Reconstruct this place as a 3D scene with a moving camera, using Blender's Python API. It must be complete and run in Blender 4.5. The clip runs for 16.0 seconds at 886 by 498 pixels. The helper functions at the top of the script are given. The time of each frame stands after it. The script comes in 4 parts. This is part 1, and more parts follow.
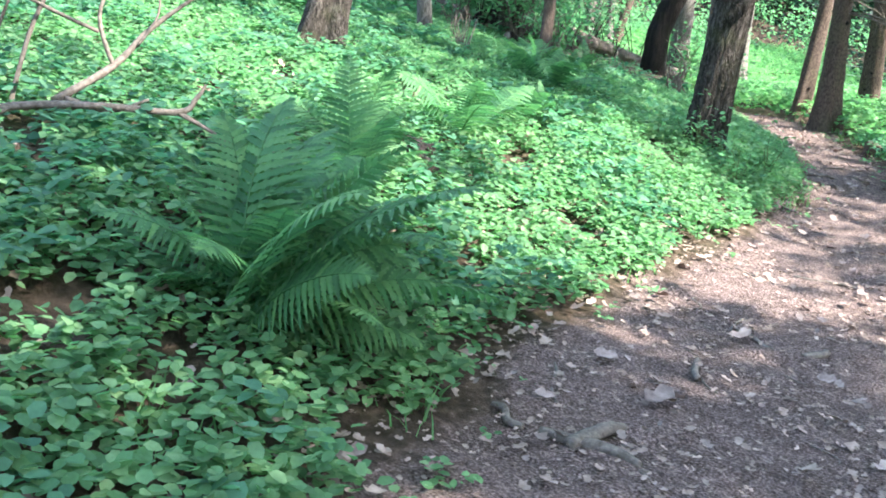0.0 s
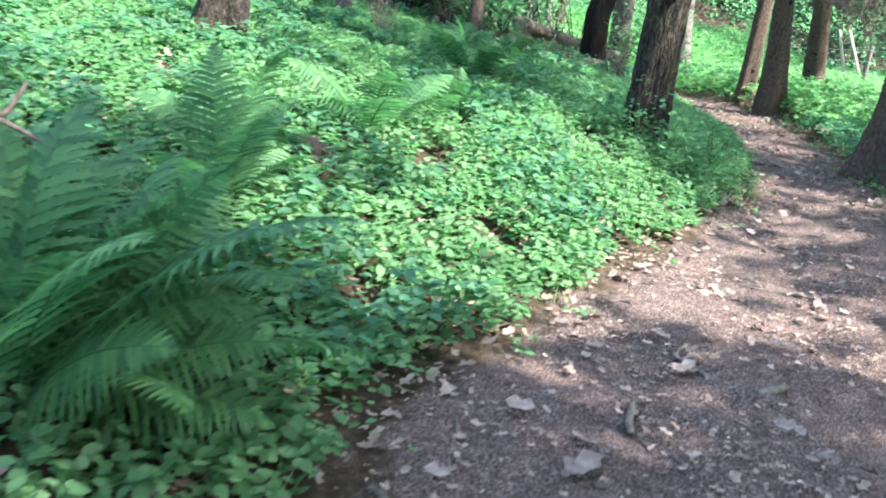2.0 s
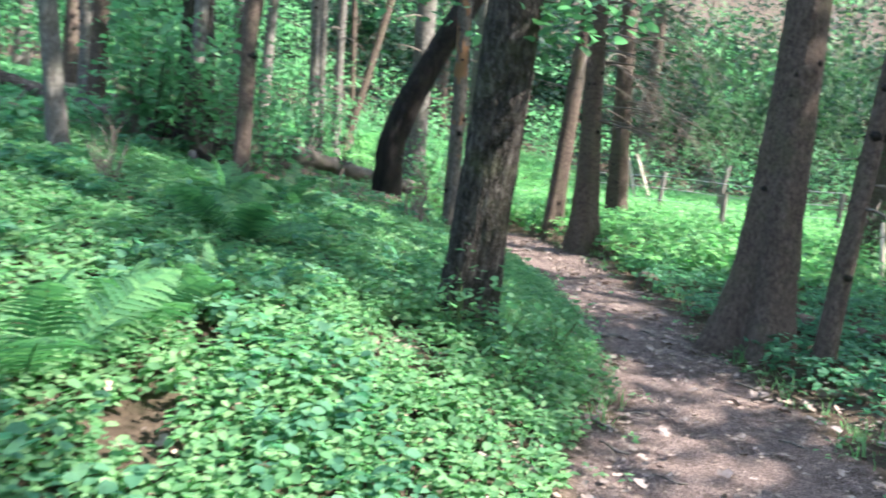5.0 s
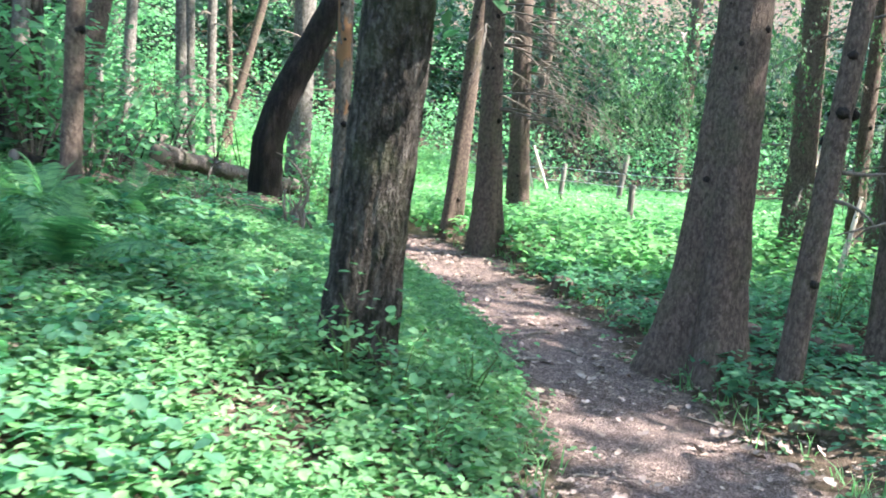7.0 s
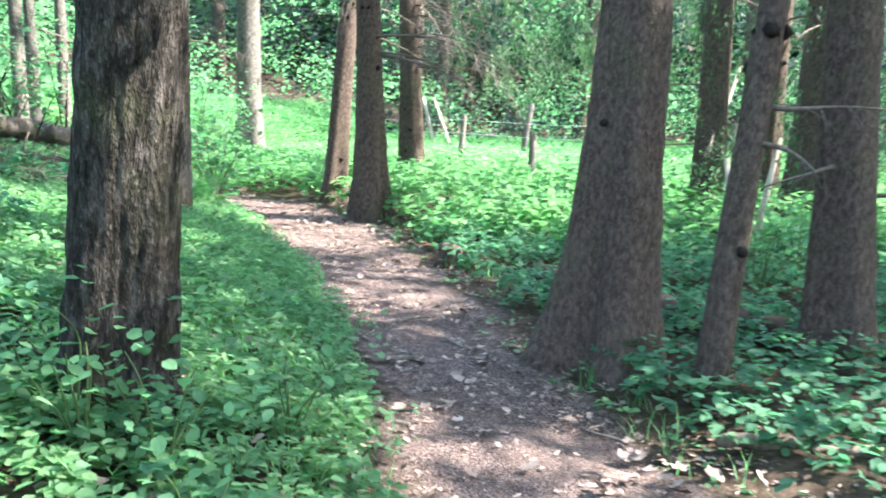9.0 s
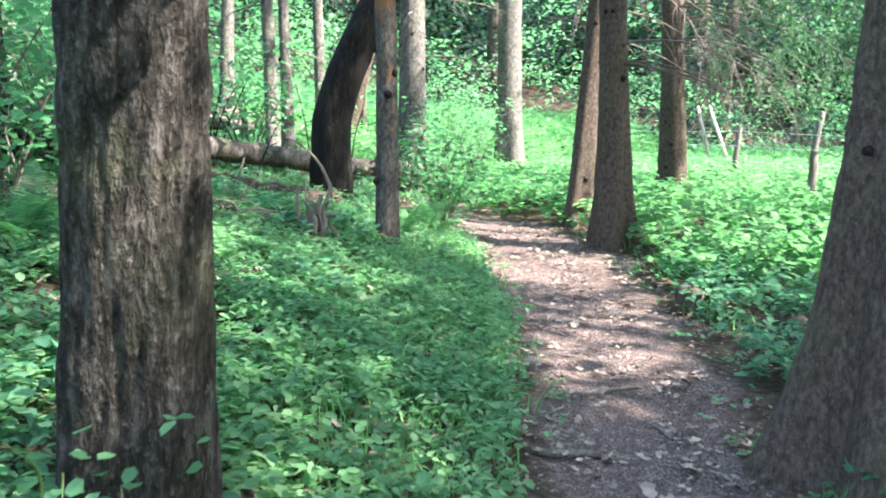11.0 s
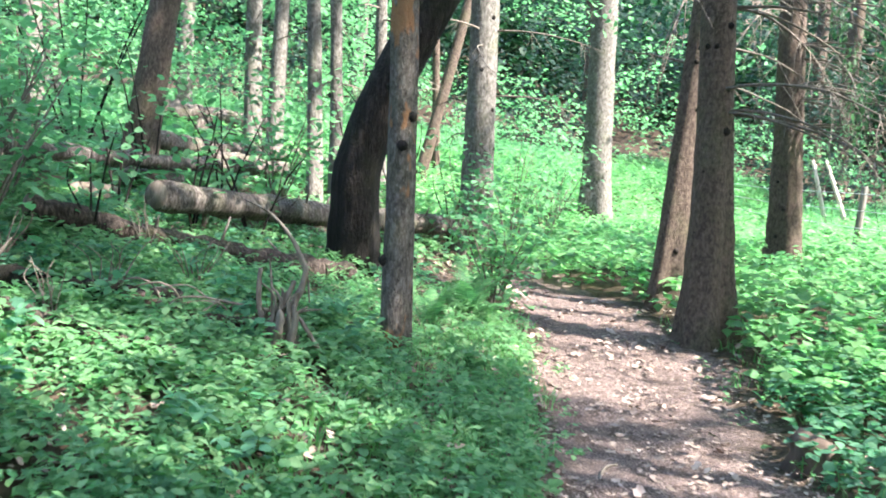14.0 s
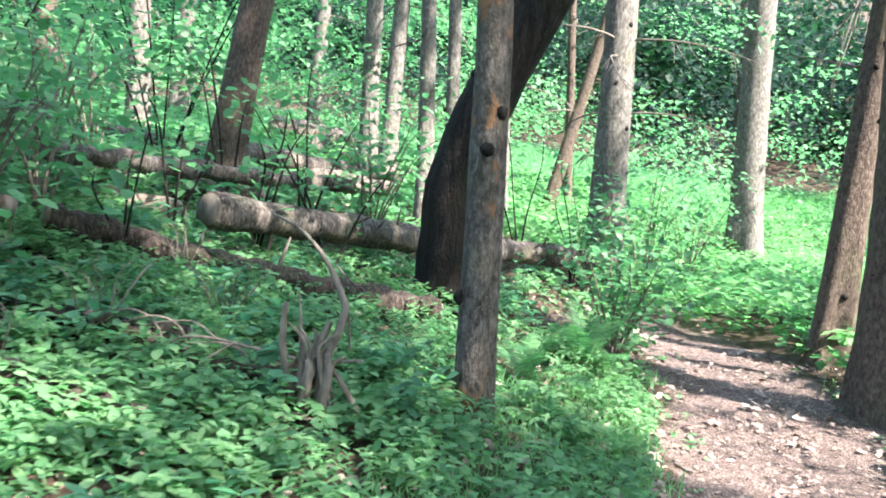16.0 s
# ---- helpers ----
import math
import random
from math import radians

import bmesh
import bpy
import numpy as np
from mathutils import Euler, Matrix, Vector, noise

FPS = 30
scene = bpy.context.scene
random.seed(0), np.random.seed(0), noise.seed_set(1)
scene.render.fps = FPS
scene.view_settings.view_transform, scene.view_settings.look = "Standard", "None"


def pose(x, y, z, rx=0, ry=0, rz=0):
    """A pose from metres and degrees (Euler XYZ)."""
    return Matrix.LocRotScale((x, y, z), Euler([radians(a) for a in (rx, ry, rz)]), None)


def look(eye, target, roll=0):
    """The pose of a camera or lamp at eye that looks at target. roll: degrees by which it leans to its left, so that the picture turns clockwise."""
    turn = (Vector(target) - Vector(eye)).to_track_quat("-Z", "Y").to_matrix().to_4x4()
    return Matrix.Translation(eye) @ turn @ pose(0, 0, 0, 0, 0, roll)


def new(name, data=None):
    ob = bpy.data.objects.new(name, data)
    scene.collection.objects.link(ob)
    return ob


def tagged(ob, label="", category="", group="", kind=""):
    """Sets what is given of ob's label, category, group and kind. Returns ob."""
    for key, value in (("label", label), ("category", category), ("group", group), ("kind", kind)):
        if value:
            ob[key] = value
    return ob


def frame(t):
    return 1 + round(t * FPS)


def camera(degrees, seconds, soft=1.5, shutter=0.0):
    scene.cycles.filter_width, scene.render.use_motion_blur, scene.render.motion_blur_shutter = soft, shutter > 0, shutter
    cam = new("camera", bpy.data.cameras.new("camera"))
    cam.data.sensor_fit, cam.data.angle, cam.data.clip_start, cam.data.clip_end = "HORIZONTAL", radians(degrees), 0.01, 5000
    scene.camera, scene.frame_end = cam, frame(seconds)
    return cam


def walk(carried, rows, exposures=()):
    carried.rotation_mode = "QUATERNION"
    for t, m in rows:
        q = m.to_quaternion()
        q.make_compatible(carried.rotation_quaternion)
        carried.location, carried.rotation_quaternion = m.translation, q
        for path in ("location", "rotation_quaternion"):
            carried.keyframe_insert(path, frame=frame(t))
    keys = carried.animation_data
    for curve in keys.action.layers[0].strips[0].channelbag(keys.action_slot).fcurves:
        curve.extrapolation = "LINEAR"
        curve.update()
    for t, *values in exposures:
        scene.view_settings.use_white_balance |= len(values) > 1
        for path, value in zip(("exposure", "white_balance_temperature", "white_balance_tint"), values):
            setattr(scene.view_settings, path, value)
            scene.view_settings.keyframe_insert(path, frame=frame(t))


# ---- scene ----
cam = camera(50.0, 16.0, soft=1.85, shutter=0.5)
PATH = [
    (0, (1.923, -0.642, 1.287), (0.697, 0.87, 0.829), 7.2),
    (0.5, (1.915, -0.646, 1.283), (0.699, 0.875, 0.825), 7.0),
    (1, (1.842, -0.579, 1.258), (0.679, 0.97, 0.757), 6.7),
    (1.5, (1.744, -0.251, 1.29), (0.597, 1.306, 0.782), 5.5),
    (2, (1.625, 0.118, 1.291), (0.484, 1.69, 0.817), 6.6),
    (2.5, (1.433, 0.579, 1.323), (0.443, 2.251, 0.848), 4.1),
    (3, (1.218, 1.023, 1.386), (0.318, 2.752, 0.94), 4.0),
    (3.5, (0.975, 1.287, 1.391), (0.015, 3.006, 1.034), 6.9),
    (4, (0.723, 1.511, 1.479), (-0.231, 3.234, 1.13), 6.8),
    (4.5, (0.551, 1.826, 1.537), (-0.449, 3.542, 1.302), 4.5),
    (5, (0.394, 2.12, 1.504), (-0.424, 3.935, 1.309), 6.6),
    (5.2, (0.287, 2.249, 1.525), (-0.463, 4.089, 1.296), 5.7),
    (7.5, (-0.144, 3.76, 1.473), (-0.687, 5.678, 1.3), 5.5),
    (8, (-0.18, 4.162, 1.464), (-0.599, 6.106, 1.252), 5.0),
    (8.5, (-0.181, 4.51, 1.456), (-0.526, 6.467, 1.229), 4.1),
    (9, (-0.118, 4.778, 1.476), (-0.555, 6.713, 1.218), 3.2),
    (9.5, (-0.134, 5.117, 1.491), (-0.701, 7.015, 1.215), 1.6),
    (10, (-0.065, 5.454, 1.452), (-0.807, 7.303, 1.278), 3.7),
    (10.2, (-0.007, 5.556, 1.46), (-0.831, 7.369, 1.265), 2.6),
    (12.3, (-0.073, 6.666, 1.776), (-1.29, 8.227, 1.492), 4.8),
    (12.5, (-0.082, 6.78, 1.759), (-1.353, 8.305, 1.516), 4.9),
    (13, (-0.237, 6.972, 1.815), (-1.488, 8.512, 1.569), 5.6),
    (13.5, (-0.47, 7.413, 1.777), (-1.634, 9.024, 1.552), 5.1),
    (14, (-0.68, 7.808, 1.743), (-1.842, 9.423, 1.543), 4.2),
    (14.5, (-0.771, 7.992, 1.729), (-2.051, 9.519, 1.553), 3.9),
    (15, (-0.897, 8.241, 1.708), (-2.2, 9.748, 1.528), 2.5),
    (15.5, (-1.083, 8.605, 1.679), (-2.447, 10.058, 1.515), 4.8),
    (16, (-1.247, 8.934, 1.654), (-2.64, 10.36, 1.494), 5.3),
]
walk(cam, [(t, look(eye, target, roll)) for t, eye, target, roll in PATH], [(0.0, 3.4), (1.5, 3.3), (3.0, 2.95), (5.0, 3.1), (7.5, 3.55), (9.0, 3.65), (10.0, 3.6), (12.5, 3.5), (16.0, 3.53)])

# ---- light ----
SUN = Vector((0.70, 0.12, 0.72)).normalized()      # towards the sun
world = bpy.data.worlds.new("sky")
scene.world = world
world.use_nodes = True
wn = world.node_tree.nodes
sky = wn.new("ShaderNodeTexSky")
sky.sky_type = "NISHITA"
sky.sun_disc = False
sky.sun_elevation = math.asin(SUN.z)
sky.sun_rotation = math.atan2(SUN.x, SUN.y)
world.node_tree.links.new(sky.outputs[0], wn["Background"].inputs[0])
wn["Background"].inputs[1].default_value = 0.15
sun_data = bpy.data.lights.new("sun", "SUN")
sun_data.energy, sun_data.angle, sun_data.color = 3.1, radians(0.6), (1.0, 0.96, 0.92)
sun = new("sun", sun_data)
sun.matrix_world = look(SUN * 60, (0, 0, 0))


# ---- materials ----
def shader(name, rough=0.8, spec=0.3):
    m = bpy.data.materials.new(name)
    m.use_nodes = True
    nt = m.node_tree
    b = nt.nodes["Principled BSDF"]
    b.inputs["Roughness"].default_value = rough
    b.inputs["Specular IOR Level"].default_value = spec
    return m, nt, b


def node(nt, kind, **values):
    n = nt.nodes.new(kind)
    for key, value in values.items():
        n.inputs[key].default_value = value
    return n


def ramp(nt, source, stops):
    r = nt.nodes.new("ShaderNodeValToRGB")
    r.color_ramp.elements[0].position, r.color_ramp.elements[0].color = stops[0][0], (*stops[0][1], 1)
    r.color_ramp.elements[1].position, r.color_ramp.elements[1].color = stops[-1][0], (*stops[-1][1], 1)
    for p, c in stops[1:-1]:
        r.color_ramp.elements.new(p).color = (*c, 1)
    nt.links.new(source, r.inputs[0])
    return r


def mixed(nt, factor, a, b, mode="MIX"):
    m = nt.nodes.new("ShaderNodeMix")
    m.data_type, m.blend_type = "RGBA", mode
    for socket, value in ((m.inputs[0], factor), (m.inputs[6], a), (m.inputs[7], b)):
        if isinstance(value, (int, float)):
            socket.default_value = value
        elif isinstance(value, tuple):
            socket.default_value = (*value, 1)
        else:
            nt.links.new(value, socket)
    return m.outputs[2]


def noise_of(nt, scale, detail=4, stretch=(1, 1, 1), rough=0.6):
    co = nt.nodes.new("ShaderNodeTexCoord")
    mp = nt.nodes.new("ShaderNodeMapping")
    mp.inputs["Scale"].default_value = stretch
    nt.links.new(co.outputs["Object"], mp.inputs[0])
    n = node(nt, "ShaderNodeTexNoise", Scale=scale, Detail=detail, Roughness=rough)
    nt.links.new(mp.outputs[0], n.inputs["Vector"])
    return n.outputs["Fac"]


def bump(nt, b, height, strength, distance):
    n = node(nt, "ShaderNodeBump", Strength=strength, Distance=distance)
    nt.links.new(height, n.inputs["Height"])
    nt.links.new(n.outputs[0], b.inputs["Normal"])


def leaf_material(name, stops, through_light=0.45, rough=0.62, patch=0.35, blotch=0.9):
    """Leaves: colour varies leaf by leaf and in larger patches; light shines through."""
    m, nt, b = shader(name, rough, 0.35)
    geo = nt.nodes.new("ShaderNodeNewGeometry")
    c = ramp(nt, geo.outputs["Random Per Island"], stops).outputs[0]
    big = noise_of(nt, blotch, 3)
    c = mixed(nt, ramp(nt, big, [(0.35, (0, 0, 0)), (0.7, (patch,) * 3)]).outputs[0], c, stops[-1][1])
    fine = noise_of(nt, 60, 2)
    c = mixed(nt, 0.35, c, ramp(nt, fine, [(0.3, (0.45,) * 3), (0.7, (1.0,) * 3)]).outputs[0], "MULTIPLY")
    nt.links.new(c, b.inputs["Base Color"])
    tr = nt.nodes.new("ShaderNodeBsdfTranslucent")
    nt.links.new(mixed(nt, 1.0, c, (1.35, 1.75, 1.4), "MULTIPLY"), tr.inputs[0])
    mix = node(nt, "ShaderNodeMixShader")
    mix.inputs[0].default_value = through_light
    nt.links.new(b.outputs[0], mix.inputs[1])
    nt.links.new(tr.outputs[0], mix.inputs[2])
    nt.links.new(mix.outputs[0], nt.nodes["Material Output"].inputs[0])
    return m


def bark_material(name, dark, mid, light, scale=1.0, moss=0.0, ridges=0.02, grain=0.16):
    """Bark: long ridges, grey lichen flecks, moss in blotches."""
    m, nt, b = shader(name, 0.92, 0.15)
    long_grain = noise_of(nt, 26 * scale, 6, (1, 1, grain), 0.7)
    flakes = noise_of(nt, 55 * scale, 3, (1, 1, 0.5))
    c = ramp(nt, long_grain, [(0.32, dark), (0.5, mid), (0.68, light)]).outputs[0]
    fleck = ramp(nt, flakes, [(0.58, (0, 0, 0)), (0.7, (0.6,) * 3)]).outputs[0]
    c = mixed(nt, fleck, c, tuple(min(1, v * 1.35) for v in light))
    blot = ramp(nt, noise_of(nt, 3.2, 5), [(0.5, (0, 0, 0)), (0.72, (moss,) * 3)]).outputs[0]
    c = mixed(nt, blot, c, (0.10, 0.12, 0.045))
    nt.links.new(c, b.inputs["Base Color"])
    add = nt.nodes.new("ShaderNodeMath")
    add.operation = "ADD"
    nt.links.new(long_grain, add.inputs[0])
    nt.links.new(flakes, add.inputs[1])
    bump(nt, b, add.outputs[0], 0.9, ridges)
    return m


def plain_material(name, a, b_, scale, rough=0.85, grain=(1, 1, 1), depth=0.01):
    m, nt, b = shader(name, rough, 0.2)
    f = noise_of(nt, scale, 6, grain, 0.65)
    geo = nt.nodes.new("ShaderNodeNewGeometry")
    c = ramp(nt, f, [(0.3, a), (0.7, b_)]).outputs[0]
    v = ramp(nt, geo.outputs["Random Per Island"], [(0, (0.6,) * 3), (1, (1.15,) * 3)]).outputs[0]
    c = mixed(nt, 1.0, c, v, "MULTIPLY")
    nt.links.new(c, b.inputs["Base Color"])
    bump(nt, b, f, 0.6, depth)
    return m


def ground_material():
    m, nt, b = shader("forest_soil", 0.95, 0.1)
    at = nt.nodes.new("ShaderNodeAttribute")
    at.attribute_name = "trodden"
    fine, mid, big = noise_of(nt, 90, 5), noise_of(nt, 14, 5), noise_of(nt, 1.3, 4)
    trodden = ramp(nt, fine, [(0.32, (0.046, 0.031, 0.026)), (0.5, (0.155, 0.110, 0.095)), (0.68, (0.34, 0.258, 0.228))]).outputs[0]
    trodden = mixed(nt, 0.55, trodden, ramp(nt, mid, [(0.34, (0.35,) * 3), (0.66, (1.25,) * 3)]).outputs[0], "MULTIPLY")
    humus = ramp(nt, mid, [(0.3, (0.030, 0.024, 0.014)), (0.52, (0.078, 0.055, 0.039)), (0.75, (0.15, 0.108, 0.080))]).outputs[0]
    humus = mixed(nt, ramp(nt, big, [(0.5, (0, 0, 0)), (0.72, (0.3,) * 3)]).outputs[0], humus, (0.035, 0.060, 0.02))
    add = nt.nodes.new("ShaderNodeMath")
    add.operation = "MULTIPLY_ADD"
    nt.links.new(mid, add.inputs[0])
    add.inputs[1].default_value = 0.5
    nt.links.new(at.outputs["Fac"], add.inputs[2])
    edge = ramp(nt, add.outputs[0], [(0.62, (0, 0, 0)), (0.9, (1, 1, 1))]).outputs[0]
    nt.links.new(mixed(nt, edge, humus, trodden), b.inputs["Base Color"])
    bump(nt, b, fine, 1.0, 0.03)
    return m


COVER = leaf_material("cover_leaf", [(0, (0.045, 0.130, 0.054)), (0.5, (0.100, 0.238, 0.102)), (1, (0.208, 0.345, 0.158))], 0.5, 0.7)
COVER_DEEP = leaf_material("cover_leaf_deep", [(0, (0.032, 0.104, 0.060)), (0.5, (0.068, 0.190, 0.105)), (1, (0.132, 0.275, 0.150))], 0.5, 0.7)
BRIGHT = leaf_material("meadow_leaf", [(0, (0.050, 0.150, 0.056)), (0.5, (0.112, 0.275, 0.102)), (1, (0.205, 0.365, 0.150))], 0.55)
FERN_LEAF = leaf_material("fern_leaf", [(0, (0.027, 0.092, 0.038)), (0.5, (0.054, 0.162, 0.062)), (1, (0.120, 0.255, 0.092))], 0.4, 0.6)
BUSH_LEAF = leaf_material("bush_leaf", [(0, (0.039, 0.113, 0.048)), (0.6, (0.105, 0.260, 0.118)), (1, (0.180, 0.345, 0.165))], 0.5, blotch=0.3, patch=0.6)
CROWN_LEAF = leaf_material("crown_leaf", [(0, (0.044, 0.102, 0.028)), (1, (0.116, 0.203, 0.055))])
# Far leaves: green darkened so that the distant wood reads as shaded.
FAR_SHADE_LEAF = leaf_material("far_shade_leaf", [(0, (0.009, 0.026, 0.020)), (0.5, (0.021, 0.048, 0.034)), (1, (0.037, 0.069, 0.048))], blotch=0.16, patch=0.7)
# Darker copy: its colour stands for the deep shade behind the far wood.
DEEP_SHADE_LEAF = leaf_material("deep_shade_leaf", [(0, (0.006, 0.022, 0.010)), (1, (0.018, 0.052, 0.022))], blotch=0.12)
NEEDLE = leaf_material("spruce_needle", [(0, (0.034, 0.075, 0.034)), (1, (0.085, 0.160, 0.072))], 0.35)
OAK_BARK = bark_material("oak_bark", (0.006, 0.005, 0.004), (0.036, 0.030, 0.024), (0.120, 0.104, 0.090), 1.15, 0.3, 0.04, 0.30)
DARK_BARK = bark_material("dark_bark", (0.005, 0.004, 0.003), (0.015, 0.012, 0.010), (0.032, 0.025, 0.022), 1.0, 0.1, 0.02)
SPRUCE_BARK = bark_material("spruce_bark", (0.033, 0.023, 0.018), (0.080, 0.058, 0.045), (0.148, 0.112, 0.090), 1.6, 0.25, 0.012, 0.5)
GREY_BARK = bark_material("grey_bark", (0.042, 0.036, 0.031), (0.105, 0.094, 0.081), (0.21, 0.19, 0.168), 1.2, 0.25, 0.012, 0.5)
def peeling_bark():
    """Grey bark that has flaked off in plates over orange-brown wood."""
    m = bark_material("peeling_bark", (0.030, 0.024, 0.020), (0.085, 0.070, 0.058), (0.17, 0.15, 0.125), 1.4, 0.2, 0.014, 0.5)
    nt = m.node_tree
    b = nt.nodes["Principled BSDF"]
    under = b.inputs["Base Color"].links[0].from_socket
    plates = ramp(nt, noise_of(nt, 5.5, 3, (1, 1, .45)), [(0.56, (0, 0, 0)), (0.60, (0.85,) * 3)]).outputs[0]
    nt.links.new(mixed(nt, plates, under, (0.23, 0.115, 0.052)), b.inputs["Base Color"])
    return m


PEELING_BARK = peeling_bark()
LOG_BARK = bark_material("log_bark", (0.022, 0.017, 0.014), (0.085, 0.068, 0.058), (0.24, 0.205, 0.175), 1.3, 0.45, 0.02, 0.4)
BROWN_LOG = bark_material("brown_log_bark", (0.012, 0.009, 0.007), (0.050, 0.037, 0.030), (0.150, 0.115, 0.094), 1.5, 0.35, 0.025, 0.35)
DEAD_WOOD = plain_material("dead_wood", (0.085, 0.065, 0.050), (0.27, 0.22, 0.175), 30, 0.9, (1, 1, 0.3))
PALE_WOOD = plain_material("pale_wood", (0.32, 0.27, 0.20), (0.60, 0.53, 0.43), 24, 0.85, (1, 1, 0.2))
RED_WOOD = plain_material("rotten_wood", (0.044, 0.029, 0.023), (0.136, 0.098, 0.077), 22, 0.95, (1, 1, 0.3), 0.02)
GREY_WOOD = plain_material("weathered_wood", (0.075, 0.068, 0.056), (0.20, 0.185, 0.16), 26, 0.9, (1, 1, 0.15))
TWIG = plain_material("twig_bark", (0.070, 0.056, 0.044), (0.215, 0.18, 0.148), 40, 0.9)
STEM = plain_material("green_stem", (0.05, 0.10, 0.03), (0.10, 0.16, 0.05), 30, 0.6)
LITTER = plain_material("dry_leaf", (0.13, 0.086, 0.066), (0.42, 0.325, 0.265), 12, 0.8)
PALE_LEAF = plain_material("bleached_oak_leaf", (0.14, 0.10, 0.084), (0.37, 0.29, 0.25), 20, 0.75)
WIRE = plain_material("galvanised_wire", (0.30, 0.31, 0.31), (0.45, 0.46, 0.46), 10, 0.5)
SOIL = ground_material()

# ---- the lie of the land ----
LEFT_Y = [-6, 0, 1.5, 2.2, 3.75, 4.8, 6.3, 7.7, 8.2, 9.8, 11.7, 13.9, 15, 16.2, 20]
LEFT_X = [1.6, .7, .24, -.1, -.42, -.54, -.68, -.87, -1.02, -1.75, -2.7, -4.1, -4.93, -5.8, -8.5]
RIGHT_Y = [-6, 0, 3, 5, 7.1, 8.6, 10.3, 12, 13.5, 14.7, 15.6, 17, 20]
RIGHT_X = [4.2, 3.4, 2.2, 1.5, .69, -.03, -.87, -1.55, -2.4, -2.95, -3.8, -5.2, -8]


def soft_step(v, k=0.2):
    return k * np.logaddexp(0, np.asarray(v, float) / k)


def off_left(x, y):
    """Metres to the left of the path's left edge."""
    return np.interp(y, LEFT_Y, LEFT_X) - x


def off_right(x, y):
    return x - np.interp(y, RIGHT_Y, RIGHT_X)


def land(x, y):
    d, r = np.minimum(off_left(x, y), 30), np.minimum(off_right(x, y), 30)
    z = np.interp(y, [-8, 3.5, 9.5, 13, 16, 20, 40], [-.05, -.02, .2, .25, .35, .3, .6])
    z = z + .34 * soft_step(np.hypot(x + 2, y - 8) - 44, 3)
    return z + .30 * soft_step(d - .1) - .12 * soft_step(d - 1.5) - .06 * soft_step(d - 5) + .12 * soft_step(r - .1) - .10 * soft_step(r - .9)


def wave(x, y, scale, seed=0):
    """Smooth pseudo-noise, about -1 to 1, for patches and gaps."""
    x, y = np.asarray(x) / scale + seed * 7.3, np.asarray(y) / scale - seed * 3.1
    return (np.sin(x * 2.1 + 1.7 * np.sin(y * 1.3)) + np.sin(y * 2.4 + 1.9 * np.sin(x * 1.1 + 2)) + np.sin((x + y) * 3.7 + 2.2 * np.sin(x - y))) / 2.4


RNG = np.random.default_rng(11)


# ---- mesh makers ----
class Geo:
    """Gathers vertices and faces of one mesh."""

    def __init__(self):
        self.v, self.f, self.n = [], [], 0

    def add(self, verts, faces):
        self.v.extend(verts)
        self.f.extend([tuple(i + self.n for i in face) for face in faces])
        self.n += len(verts)
        return self

    def tube(self, pts, radii, seg=8, rough=0.0, lobes=0.0, furrow=0.0):
        """A limb along pts. rough: uneven surface; lobes: root flare at the start."""
        pts = [Vector(p) for p in pts]
        verts, faces = [], []
        ph = RNG.uniform(0, 6.28)
        side = None
        for i, p in enumerate(pts):
            d = (pts[min(i + 1, len(pts) - 1)] - pts[max(i - 1, 0)]).normalized()
            if side is None:
                side = d.orthogonal().normalized()
            side = (side - d * side.dot(d)).normalized()
            up = d.cross(side)
            for k in range(seg):
                a = 6.2832 * k / seg
                r = radii[i]
                if rough:
                    q = p + (side * math.cos(a) + up * math.sin(a)) * r
                    r *= 1 + rough * noise.noise(q * (1.3 / max(radii[0], .03)) + Vector((ph, 0, 0))) + 0.5 * rough * noise.noise(Vector((q.x, q.y, q.z * 0.35)) * (5 / max(radii[0], .03)))
                if furrow:
                    g = abs(noise.noise(Vector((7 * math.cos(a), 7 * math.sin(a), p.z * 2.3 + ph)))) + .5 * abs(noise.noise(Vector((14 * math.cos(a), 14 * math.sin(a), p.z * 6))))
                    r *= 1 + furrow * (min(g, .45) - .25)
                if lobes:
                    fall = max(0, 1 - i / (len(pts) * 0.22))
                    r *= 1 + lobes * fall ** 2 * (0.7 + 0.7 * math.sin(3 * a + ph) + 0.4 * math.sin(5 * a + 2 * ph))
                verts.append(p + (side * math.cos(a) + up * math.sin(a)) * r)
        for i in range(len(pts) - 1):
            for k in range(seg):
                faces.append((i * seg + k, i * seg + (k + 1) % seg, (i + 1) * seg + (k + 1) % seg, (i + 1) * seg + k))
        faces.append(tuple(range(seg))[::-1])
        faces.append(tuple((len(pts) - 1) * seg + k for k in range(seg)))
        return self.add(verts, faces)

    def mesh(self, name):
        me = bpy.data.meshes.new(name)
        me.from_pydata([tuple(v) for v in self.v], [], self.f)
        me.polygons.foreach_set("use_smooth", np.ones(len(me.polygons), bool))
        me.update()
        return me


def part(name, geo, material, parent, label=""):
    me = geo.mesh(name) if isinstance(geo, Geo) else geo
    if not me.materials:
        me.materials.append(material)
    ob = new(name, me)
    ob.parent = parent
    return tagged(ob, label)


def thing(name, place, label, category, group="", kind=""):
    ob = new(name)
    ob.empty_display_size = 0.1
    ob.matrix_world = Matrix.Translation(place)
    return tagged(ob, label, category, group, kind)


def on_land(x, y, lift=0.0):
    return Vector((x, y, float(land(x, y)) + lift))


